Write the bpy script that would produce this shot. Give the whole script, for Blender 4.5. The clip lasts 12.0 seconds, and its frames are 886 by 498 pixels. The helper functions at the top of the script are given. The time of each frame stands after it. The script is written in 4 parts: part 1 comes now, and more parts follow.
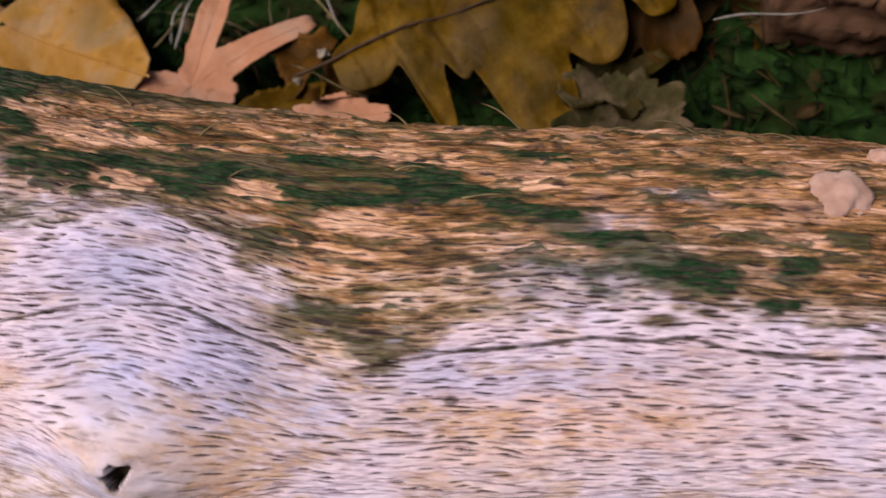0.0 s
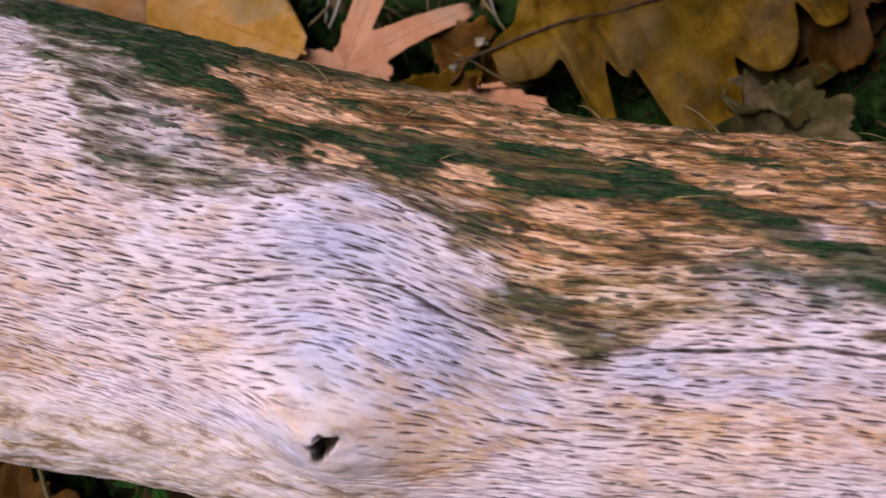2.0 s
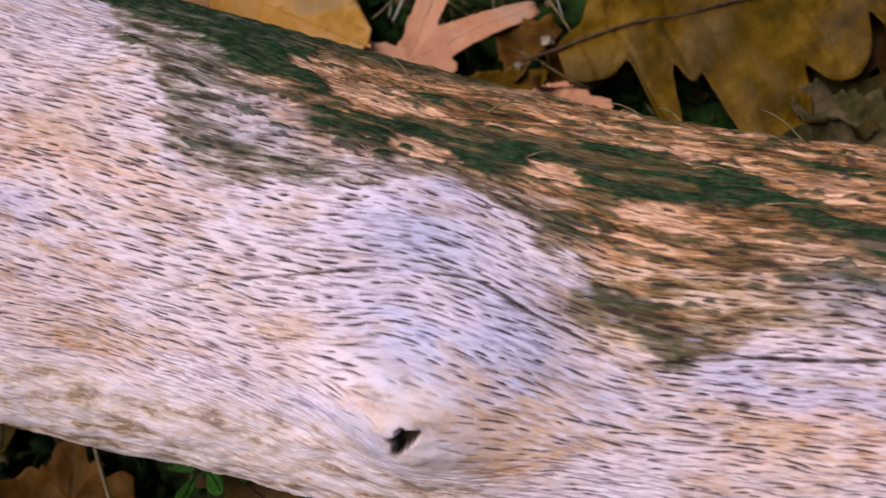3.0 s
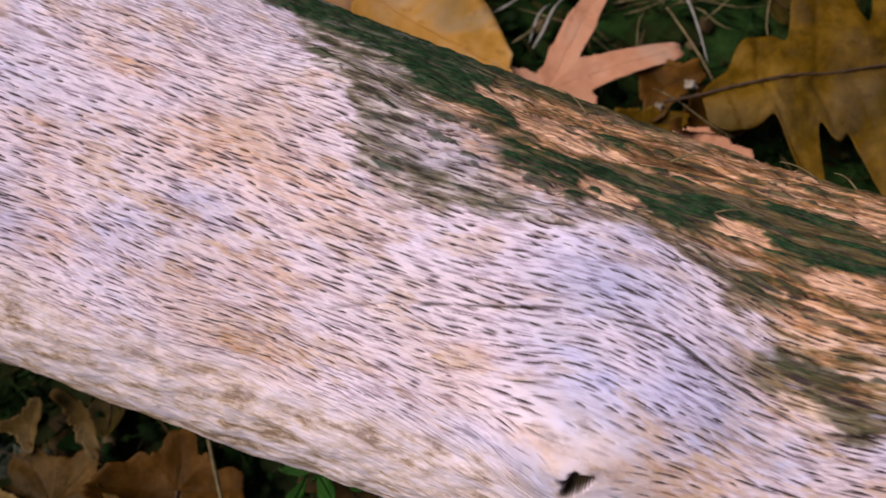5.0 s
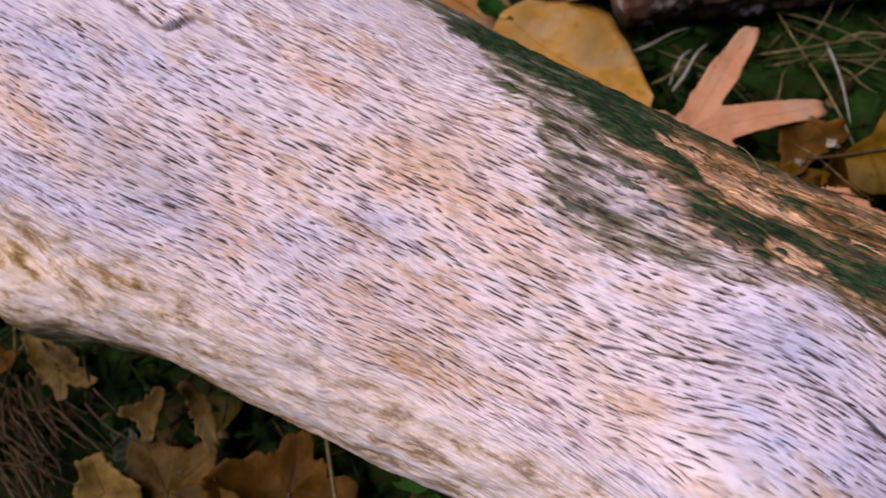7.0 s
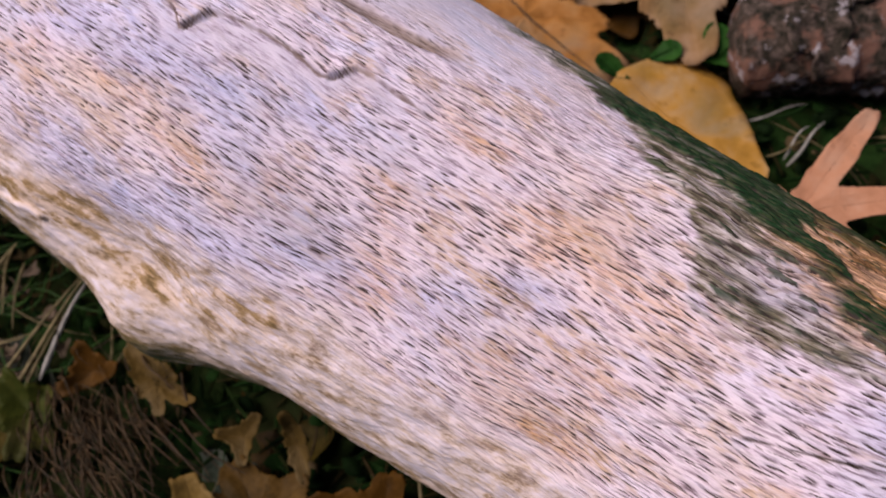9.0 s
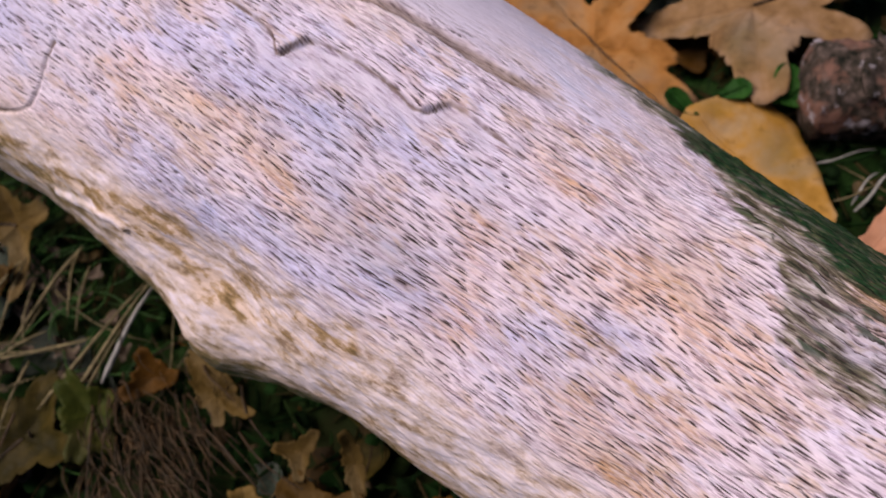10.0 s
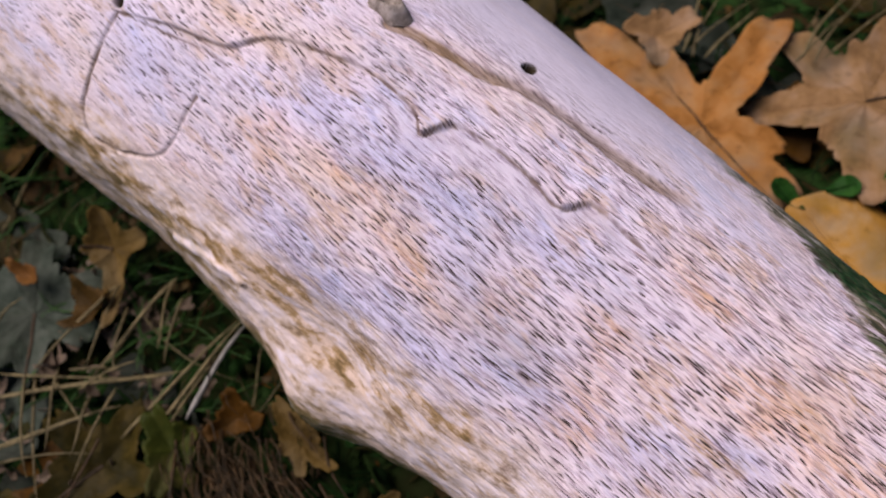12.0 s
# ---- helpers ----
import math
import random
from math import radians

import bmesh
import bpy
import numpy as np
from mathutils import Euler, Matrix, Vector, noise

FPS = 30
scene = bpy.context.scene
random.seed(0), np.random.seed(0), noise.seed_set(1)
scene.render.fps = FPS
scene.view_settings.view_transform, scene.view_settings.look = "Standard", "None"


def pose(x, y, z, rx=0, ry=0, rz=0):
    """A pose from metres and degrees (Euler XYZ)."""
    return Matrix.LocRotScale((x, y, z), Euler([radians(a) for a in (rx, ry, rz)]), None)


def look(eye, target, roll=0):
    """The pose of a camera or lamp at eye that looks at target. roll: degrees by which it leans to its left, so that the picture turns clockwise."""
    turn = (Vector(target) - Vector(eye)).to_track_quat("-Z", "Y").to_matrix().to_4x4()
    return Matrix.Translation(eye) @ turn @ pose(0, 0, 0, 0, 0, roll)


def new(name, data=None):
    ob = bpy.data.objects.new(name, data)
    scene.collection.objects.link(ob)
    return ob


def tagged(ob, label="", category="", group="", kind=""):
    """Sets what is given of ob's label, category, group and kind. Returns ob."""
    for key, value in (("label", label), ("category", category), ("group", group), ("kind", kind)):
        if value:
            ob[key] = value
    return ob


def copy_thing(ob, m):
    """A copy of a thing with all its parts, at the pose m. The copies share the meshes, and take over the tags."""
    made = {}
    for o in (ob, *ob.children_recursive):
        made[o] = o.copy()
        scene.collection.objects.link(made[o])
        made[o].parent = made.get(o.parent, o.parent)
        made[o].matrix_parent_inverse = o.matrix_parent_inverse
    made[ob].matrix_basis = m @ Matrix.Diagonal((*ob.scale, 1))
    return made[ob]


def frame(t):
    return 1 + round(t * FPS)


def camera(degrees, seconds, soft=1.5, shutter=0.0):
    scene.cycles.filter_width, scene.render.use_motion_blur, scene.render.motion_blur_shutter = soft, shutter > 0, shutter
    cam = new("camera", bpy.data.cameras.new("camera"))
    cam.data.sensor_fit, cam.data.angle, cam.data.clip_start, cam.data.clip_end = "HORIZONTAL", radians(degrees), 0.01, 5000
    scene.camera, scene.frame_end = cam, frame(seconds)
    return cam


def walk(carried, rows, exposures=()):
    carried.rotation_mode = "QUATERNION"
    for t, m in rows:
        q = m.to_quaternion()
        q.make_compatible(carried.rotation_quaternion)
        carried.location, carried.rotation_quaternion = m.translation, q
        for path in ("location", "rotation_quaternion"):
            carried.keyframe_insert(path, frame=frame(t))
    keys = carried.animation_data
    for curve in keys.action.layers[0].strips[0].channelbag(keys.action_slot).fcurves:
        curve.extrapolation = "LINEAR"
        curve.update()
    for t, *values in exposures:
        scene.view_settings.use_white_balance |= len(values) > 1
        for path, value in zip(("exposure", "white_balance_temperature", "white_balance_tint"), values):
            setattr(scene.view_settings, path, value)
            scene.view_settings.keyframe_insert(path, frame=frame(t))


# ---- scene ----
cam = camera(53.0, 12.0, soft=1.5, shutter=0.12)
# seconds, place in metres, turn in degrees
PATH = [
    (0, 0.21078, -0.05429, 0.25516, 20.659, 9.378, 8.558),
    (0.5, 0.20155, -0.05623, 0.25538, 20.417, 9.555, 9.755),
    (1, 0.19303, -0.05948, 0.25802, 20.429, 9.827, 11.186),
    (1.5, 0.18504, -0.06104, 0.25971, 20.724, 9.964, 12.415),
    (2, 0.17732, -0.06162, 0.26128, 21.076, 10.102, 13.504),
    (2.5, 0.17132, -0.06287, 0.26237, 21.220, 10.197, 14.445),
    (3, 0.16380, -0.06526, 0.26337, 21.338, 10.202, 15.931),
    (3.2, 0.16020, -0.06663, 0.26307, 21.479, 10.177, 16.638),
    (4.8, 0.13320, -0.06928, 0.27059, 22.278, 9.357, 21.866),
    (5, 0.13154, -0.07015, 0.27251, 22.668, 9.281, 22.230),
    (5.5, 0.12289, -0.07218, 0.27510, 23.171, 9.027, 23.782),
    (6, 0.11439, -0.07532, 0.27769, 23.390, 8.825, 25.610),
    (6.5, 0.10995, -0.07727, 0.28030, 23.822, 8.823, 26.647),
    (7, 0.10117, -0.08026, 0.28318, 24.241, 8.712, 28.308),
    (7.5, 0.09293, -0.08210, 0.28610, 24.541, 8.465, 30.039),
    (7.7, 0.09066, -0.08196, 0.28682, 24.656, 8.361, 30.292),
    (9.3, 0.06922, -0.08676, 0.29699, 26.331, 7.796, 35.019),
    (9.5, 0.06612, -0.08737, 0.29925, 26.473, 7.747, 35.685),
    (10, 0.05735, -0.09004, 0.30149, 26.713, 7.512, 37.186),
    (10.5, 0.05039, -0.09179, 0.30211, 26.773, 7.361, 38.535),
    (11, 0.04177, -0.09371, 0.30497, 27.106, 7.125, 40.303),
    (11.5, 0.03388, -0.09387, 0.30903, 27.607, 6.831, 41.814),
    (12, 0.02768, -0.09237, 0.31400, 28.179, 6.432, 43.009),
]
EXPOSURE = 0.58
walk(cam, [(t, pose(x, y, z, rx, ry, rz)) for t, x, y, z, rx, ry, rz in PATH],
     [(0.0, EXPOSURE, 6750, 20), (2.5, EXPOSURE, 6480, 20), (5.0, EXPOSURE, 6570, 20), (7.5, EXPOSURE, 6620, 21), (12.0, EXPOSURE, 6430, 19)])

# shallow focus on the top of the log
cam.data.dof.use_dof = True
cam.data.dof.focus_distance, cam.data.dof.aperture_fstop = 0.197, 17.0

# ---- light: open shade under a pale sky, soft light from above ----
SUN_UP, SUN_ROUND = 60, 247
world = bpy.data.worlds.new("sky")
scene.world = world
world.use_nodes = True
wn = world.node_tree
sky = wn.nodes.new("ShaderNodeTexSky")
sky.sky_type, sky.sun_disc = "NISHITA", False
sky.sun_elevation, sky.sun_rotation = radians(SUN_UP), radians(SUN_ROUND)
wn.nodes["Background"].inputs["Strength"].default_value = 0.032
wn.links.new(sky.outputs["Color"], wn.nodes["Background"].inputs["Color"])
sun = new("sun", bpy.data.lights.new("sun", "SUN"))
sun.data.energy, sun.data.angle, sun.data.color = 2.6, radians(46), (1.0, 0.91, 0.80)
to_sun = Vector((math.sin(radians(SUN_ROUND)) * math.cos(radians(SUN_UP)), math.cos(radians(SUN_ROUND)) * math.cos(radians(SUN_UP)), math.sin(radians(SUN_UP))))
sun.matrix_world = look(to_sun * 3, (0, 0, 0))


# ---- materials ----
def material(name, rough=0.8):
    m = bpy.data.materials.new(name)
    m.use_nodes = True
    t = m.node_tree
    b = t.nodes["Principled BSDF"]
    b.inputs["Roughness"].default_value = rough
    b.inputs["Specular IOR Level"].default_value = 0.25 if rough < 0.7 else 0.08
    return m, t, b


def node(t, kind, **inputs):
    n = t.nodes.new(kind)
    for k, v in inputs.items():
        k = int(k[1:]) if k[0] == "_" else k.replace("_", " ")
        if isinstance(v, bpy.types.NodeSocket):
            t.links.new(v, n.inputs[k])
        else:
            n.inputs[k].default_value = v
    return n


def noise_of(t, scale, detail=4, stretch=(1, 1, 1), rough=0.6, source="Object"):
    co = node(t, "ShaderNodeTexCoord").outputs[source]
    mp = node(t, "ShaderNodeMapping", Vector=co)
    mp.inputs["Scale"].default_value = stretch
    n = node(t, "ShaderNodeTexNoise", Vector=mp.outputs[0], Scale=scale, Detail=detail, Roughness=rough)
    return n.outputs["Fac"]


def ramp(t, fac, stops):
    r = node(t, "ShaderNodeValToRGB", Fac=fac)
    e = r.color_ramp.elements
    while len(e) < len(stops):
        e.new(0.5)
    for el, (p, c) in zip(e, stops):
        el.position, el.color = p, (*c, 1)
    return r.outputs["Color"]


def mix(t, fac, a, b, how="MIX"):
    n = t.nodes.new("ShaderNodeMix")
    n.data_type, n.blend_type = "RGBA", how
    for sock, v in ((n.inputs[0], fac), (n.inputs[6], a), (n.inputs[7], b)):
        if isinstance(v, bpy.types.NodeSocket):
            t.links.new(v, sock)
        else:
            sock.default_value = v if isinstance(v, float) else (*v, 1)
    return n.outputs[2]


def math_of(t, how, a, b=0.0):
    n = t.nodes.new("ShaderNodeMath")
    n.operation, n.use_clamp = how, True
    for sock, v in ((n.inputs[0], a), (n.inputs[1], b)):
        if isinstance(v, bpy.types.NodeSocket):
            t.links.new(v, sock)
        else:
            sock.default_value = v
    return n.outputs[0]


def attribute(t, name):
    n = t.nodes.new("ShaderNodeAttribute")
    n.attribute_name = name
    return n.outputs["Fac"]


def bump(t, b, height, strength=0.4, distance=0.0005):
    n = node(t, "ShaderNodeBump", Height=height, Strength=strength, Distance=distance)
    t.links.new(n.outputs[0], b.inputs["Normal"])


def grain_noise(t, along_grain, across, detail=4, shift=0.0):
    """Noise that follows the grain lines of the log."""
    co = node(t, "ShaderNodeCombineXYZ", X=attribute(t, "grain_u"), Y=attribute(t, "grain_v"), Z=shift)
    mp = node(t, "ShaderNodeMapping", Vector=co.outputs[0])
    mp.inputs["Scale"].default_value = (along_grain, across, 1)
    return node(t, "ShaderNodeTexNoise", Vector=mp.outputs[0], Scale=1.0, Detail=detail, Roughness=0.6).outputs["Fac"]


def ragged(t, mask, wear, soft=0.12):
    """A mask whose edge is torn by wear."""
    m = math_of(t, "ADD", math_of(t, "MULTIPLY", mask, 0.5), math_of(t, "MULTIPLY", wear, 0.5))
    return ramp(t, m, [(0.5 - soft, (0, 0, 0)), (0.5 + soft, (1, 1, 1))])


def wood_material():
    m, t, b = material("weathered_wood", 0.78)
    grain = grain_noise(t, 420, 3200, 3)
    blotch = noise_of(t, 38, 4, (0.6, 1, 1))
    cloud = noise_of(t, 16, 3, (0.7, 1, 1))
    bare = ramp(t, blotch, [(0.30, (0.82, 0.66, 0.63)), (0.42, (0.86, 0.73, 0.82)), (0.56, (0.86, 0.76, 0.93)), (0.72, (0.68, 0.69, 0.95))])
    bare = mix(t, math_of(t, "MULTIPLY", cloud, 0.35), bare, (0.69, 0.67, 0.86))
    patch = grain_noise(t, 48, 120, 4, 3.0)
    bare = mix(t, 0.8, bare, ramp(t, patch, [(0.28, (0.86, 0.70, 0.58)), (0.38, (1.0, 0.96, 0.95)), (0.58, (1.0, 1.0, 1.0)), (0.70, (0.80, 0.87, 1.0))]), "MULTIPLY")
    bare = mix(t, math_of(t, "MULTIPLY", attribute(t, "stain"), ramp(t, grain_noise(t, 260, 1000, 3, 19.0), [(0.36, (0.35, 0.35, 0.35)), (0.56, (1, 1, 1))])), bare, (0.64, 0.45, 0.33))
    flank = attribute(t, "flank")
    mottle = noise_of(t, 210, 5, (0.5, 1, 1), 0.65)
    worn = ramp(t, mottle, [(0.36, (0.22, 0.14, 0.07)), (0.42, (0.52, 0.39, 0.29)), (0.49, (0.76, 0.63, 0.60)), (0.60, (0.84, 0.74, 0.83))])
    bare = mix(t, math_of(t, "MULTIPLY", flank, 0.8), bare, worn)
    fibre = grain_noise(t, 120, 1050, 5, 7.0)
    coarse = grain_noise(t, 55, 330, 4, 11.0)
    fibre = mix(t, 0.52, fibre, coarse)
    rough_zone = ramp(t, fibre, [(0.36, (0.045, 0.042, 0.018)), (0.44, (0.22, 0.13, 0.052)), (0.52, (0.56, 0.30, 0.145)), (0.60, (0.92, 0.59, 0.42))])
    dull = ramp(t, fibre, [(0.40, (0.04, 0.045, 0.027)), (0.48, (0.19, 0.165, 0.115)), (0.55, (0.44, 0.385, 0.37)), (0.63, (0.82, 0.74, 0.80))])
    rough_zone = mix(t, 1.0, rough_zone, ramp(t, grain_noise(t, 42, 150, 4, 23.0), [(0.36, (0.46, 0.42, 0.35)), (0.49, (0.97, 0.95, 0.92)), (0.60, (1.0, 1.0, 1.0))]), "MULTIPLY")
    flakes = noise_of(t, 105, 5, (0.45, 1, 1), 0.65)
    rough_zone = mix(t, ramp(t, flakes, [(0.54, (0, 0, 0)), (0.62, (0.65, 0.65, 0.65))]), rough_zone, mix(t, 0.5, rough_zone, (0.88, 0.56, 0.43)))
    rough_zone = mix(t, ramp(t, flakes, [(0.37, (0.75, 0.75, 0.75)), (0.45, (0, 0, 0))]), rough_zone, mix(t, 1.0, rough_zone, (0.34, 0.32, 0.26), "MULTIPLY"))
    rough_zone = mix(t, attribute(t, "dull"), rough_zone, dull)
    chips = ramp(t, fibre, [(0.34, (0.30, 0.16, 0.08)), (0.44, (0.72, 0.42, 0.26)), (0.56, (0.90, 0.58, 0.41))])
    rough_zone = mix(t, math_of(t, "MULTIPLY", attribute(t, "chip"), 0.7), rough_zone, chips)
    c = mix(t, ragged(t, attribute(t, "rough"), fibre), bare, rough_zone)
    wear = mix(t, flank, fibre, mottle)
    c = mix(t, ragged(t, attribute(t, "crust_and_shade"), wear), c, ramp(t, wear, [(0.36, (0.19, 0.125, 0.055)), (0.47, (0.42, 0.28, 0.15)), (0.56, (0.74, 0.57, 0.49))]))
    c = mix(t, attribute(t, "pale"), c, (0.64, 0.59, 0.74))
    c = mix(t, math_of(t, "MULTIPLY", attribute(t, "cool"), 0.75), c, mix(t, 1.0, c, (0.70, 0.80, 1.0), "MULTIPLY"))
    c = mix(t, math_of(t, "MULTIPLY", attribute(t, "warm"), ramp(t, grain_noise(t, 150, 700, 4, 29.0), [(0.38, (0.25, 0.25, 0.25)), (0.58, (1, 1, 1))])), c, mix(t, 1.0, c, (0.96, 0.79, 0.60), "MULTIPLY"))
    mossy = ramp(t, grain_noise(t, 300, 1000, 4, 5.0), [(0.32, (0.008, 0.022, 0.008)), (0.52, (0.016, 0.052, 0.021)), (0.68, (0.065, 0.082, 0.036)), (0.80, (0.28, 0.20, 0.12))])
    c = mix(t, ragged(t, attribute(t, "moss_and_shade"), fibre, 0.22), c, mossy)
    # fine pores between the large ones
    co = node(t, "ShaderNodeCombineXYZ", X=attribute(t, "grain_u"), Y=attribute(t, "grain_v"))
    mp = node(t, "ShaderNodeMapping", Vector=co.outputs[0])
    mp.inputs["Scale"].default_value = (230, 1150, 1)
    cells = node(t, "ShaderNodeTexVoronoi", Vector=mp.outputs[0], Scale=1.0)
    cells.voronoi_dimensions = "2D"
    dash = ramp(t, cells.outputs["Distance"], [(0.12, (1, 1, 1)), (0.34, (0, 0, 0))])
    dash = math_of(t, "MULTIPLY", dash, math_of(t, "MULTIPLY", attribute(t, "porous"), math_of(t, "MULTIPLY", cells.outputs["Color"], 0.36)))
    # shade inside pores and recesses goes into the base colour
    c = mix(t, dash, c, (0.16, 0.12, 0.11))
    c = mix(t, attribute(t, "pore"), c, (0.060, 0.045, 0.042))
    c = mix(t, attribute(t, "seam_shade"), c, (0.16, 0.105, 0.075))
    c = mix(t, attribute(t, "crack"), c, (0.04, 0.03, 0.018))
    lines = mix(t, math_of(t, "SUBTRACT", attribute(t, "calm"), math_of(t, "MULTIPLY", flank, 0.35)), (1.0, 1.0, 1.0), ramp(t, grain_noise(t, 130, 1150, 4, 2.0), [(0.35, (0.50, 0.45, 0.47)), (0.45, (0.86, 0.83, 0.86)), (0.52, (1.0, 1.0, 1.0))]))
    c = mix(t, 1.0, c, lines, "MULTIPLY")
    c = mix(t, math_of(t, "ADD", attribute(t, "calm"), 0.03), c, mix(t, 1.0, c, ramp(t, grain, [(0.3, (0.90, 0.88, 0.88)), (0.7, (1.0, 1.0, 1.0))]), "MULTIPLY"))
    t.links.new(c, b.inputs["Base Color"])
    relief = mix(t, 0.5, grain, mix(t, 1.0, fibre, dash, "SUBTRACT"))
    relief = mix(t, flank, relief, mottle)
    bump(t, b, relief, math_of(t, "ADD", math_of(t, "MULTIPLY", attribute(t, "calm"), 0.45), math_of(t, "ADD", math_of(t, "MULTIPLY", flank, 0.4), 0.03)), 0.0006)
    return m


def leaf_material(name, low, mid, high, vein, rough=0.55):
    m, t, b = material(name, rough)
    b.inputs["Specular IOR Level"].default_value = 0.06
    mott = noise_of(t, 70, 5, rough=0.65)
    fine = noise_of(t, 600, 3)
    c = ramp(t, mott, [(0.30, low), (0.47, mid), (0.66, high)])
    grey = sum(mid) / 3
    decay = ramp(t, noise_of(t, 32, 4), [(0.50, (0, 0, 0)), (0.66, (1, 1, 1))])
    c = mix(t, math_of(t, "MULTIPLY", decay, 0.45), c, (grey * 0.95, grey * 0.85, grey * 0.72))
    olive = ramp(t, noise_of(t, 24, 3, (1, 1, 2)), [(0.54, (0, 0, 0)), (0.70, (1, 1, 1))])
    c = mix(t, math_of(t, "MULTIPLY", olive, 0.55), c, (mid[0] * 0.45, mid[1] * 0.6, mid[2] * 0.5))
    info = t.nodes.new("ShaderNodeObjectInfo")
    tone = ramp(t, info.outputs["Random"], [(0.0, (0.50, 0.50, 0.48)), (1.0, (1.0, 1.0, 1.0))])
    c = mix(t, 1.0, c, tone, "MULTIPLY")
    spots = math_of(t, "GREATER_THAN", noise_of(t, 180, 2), 0.66)
    c = mix(t, math_of(t, "MULTIPLY", spots, 0.3), c, tuple(v * 0.3 for v in low))
    c = mix(t, math_of(t, "MULTIPLY", attribute(t, "vein"), 0.65), c, vein)
    t.links.new(c, b.inputs["Base Color"])
    cells = node(t, "ShaderNodeTexVoronoi", Vector=node(t, "ShaderNodeTexCoord").outputs["Object"], Scale=420.0)
    cells.feature = "DISTANCE_TO_EDGE"
    bump(t, b, mix(t, 0.5, fine, cells.outputs["Distance"]), 0.5, 0.0006)
    return m


def plain_material(name, low, high, scale=200, rough=0.8, stretch=(1, 1, 1)):
    m, t, b = material(name, rough)
    n = noise_of(t, scale, 4, stretch)
    c = ramp(t, n, [(0.32, low), (0.68, high)])
    info = t.nodes.new("ShaderNodeObjectInfo")
    tone = ramp(t, info.outputs["Random"], [(0.0, (0.6, 0.6, 0.6)), (1.0, (1.0, 1.0, 1.0))])
    t.links.new(mix(t, 1.0, c, tone, "MULTIPLY"), b.inputs["Base Color"])
    bump(t, b, n, 0.5, 0.0006)
    return m


def soil_material():
    m, t, b = material("shade_green_humus", 0.95)
    fine, wide, patch = noise_of(t, 260, 4), noise_of(t, 45, 4), noise_of(t, 3.0, 5)
    # dark soil, with the green tint of the shadows mixed into its colour
    c = ramp(t, fine, [(0.32, (0.006, 0.020, 0.004)), (0.68, (0.020, 0.052, 0.011))])
    c = mix(t, ramp(t, wide, [(0.48, (0, 0, 0)), (0.62, (1, 1, 1))]), c, (0.014, 0.018, 0.005))
    c = mix(t, ramp(t, patch, [(0.5, (0, 0, 0)), (0.62, (0.7, 0.7, 0.7))]), c, (0.020, 0.024, 0.008))
    t.links.new(c, b.inputs["Base Color"])
    bump(t, b, fine, 0.6, 0.001)
    return m


def bark_material():
    m, t, b = material("mottled_bark", 0.9)
    fine, wide, spots = noise_of(t, 260, 5), noise_of(t, 75, 4), noise_of(t, 110, 3)
    c = ramp(t, fine, [(0.34, (0.010, 0.011, 0.008)), (0.5, (0.045, 0.035, 0.028)), (0.68, (0.13, 0.095, 0.085))])
    c = mix(t, ramp(t, wide, [(0.50, (0, 0, 0)), (0.60, (1, 1, 1))]), c, (0.16, 0.085, 0.065))
    c = mix(t, ramp(t, spots, [(0.60, (0, 0, 0)), (0.66, (1, 1, 1))]), c, (0.30, 0.27, 0.30))
    t.links.new(c, b.inputs["Base Color"])
    bump(t, b, fine, 0.8, 0.0012)
    return m


WOOD = wood_material()
SOIL = soil_material()
PINK_LEAF = leaf_material("pinkish_dry_leaf", (0.46, 0.21, 0.12), (0.58, 0.28, 0.17), (0.62, 0.34, 0.23), (0.50, 0.27, 0.17))
YELLOW_LEAF = leaf_material("yellow_brown_leaf", (0.31, 0.155, 0.025), (0.44, 0.225, 0.045), (0.50, 0.31, 0.14), (0.42, 0.21, 0.05))
TAN_LEAF = leaf_material("tan_leaf", (0.26, 0.10, 0.02), (0.44, 0.19, 0.05), (0.50, 0.26, 0.10), (0.24, 0.11, 0.03))
DUSTY_LEAF = leaf_material("dusty_tan_leaf", (0.16, 0.085, 0.035), (0.29, 0.165, 0.075), (0.38, 0.24, 0.15), (0.16, 0.09, 0.04))
BROWN_LEAF = leaf_material("ochre_brown_leaf", (0.05, 0.028, 0.001), (0.14, 0.074, 0.002), (0.25, 0.14, 0.014), (0.05, 0.028, 0.004))
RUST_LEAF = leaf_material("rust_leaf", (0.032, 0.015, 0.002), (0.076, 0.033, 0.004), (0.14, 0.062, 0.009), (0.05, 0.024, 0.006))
# dark, ochre and tan litter: shade and lens falloff darkened into the leaf colour
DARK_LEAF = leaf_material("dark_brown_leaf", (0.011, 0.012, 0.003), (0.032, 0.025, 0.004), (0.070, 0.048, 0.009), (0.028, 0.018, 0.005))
SHADED_OCHRE = leaf_material("shaded_ochre_leaf", (0.022, 0.015, 0.003), (0.052, 0.028, 0.006), (0.098, 0.054, 0.014), (0.035, 0.02, 0.007))
SHADED_TAN = leaf_material("shaded_tan_leaf", (0.05, 0.031, 0.008), (0.13, 0.080, 0.021), (0.22, 0.145, 0.055), (0.06, 0.035, 0.015))
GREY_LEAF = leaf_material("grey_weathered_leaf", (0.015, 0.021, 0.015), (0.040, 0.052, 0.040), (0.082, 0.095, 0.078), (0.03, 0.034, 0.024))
OLIVE_LEAF = leaf_material("olive_green_leaf", (0.018, 0.028, 0.004), (0.042, 0.052, 0.008), (0.085, 0.078, 0.016), (0.04, 0.045, 0.01))
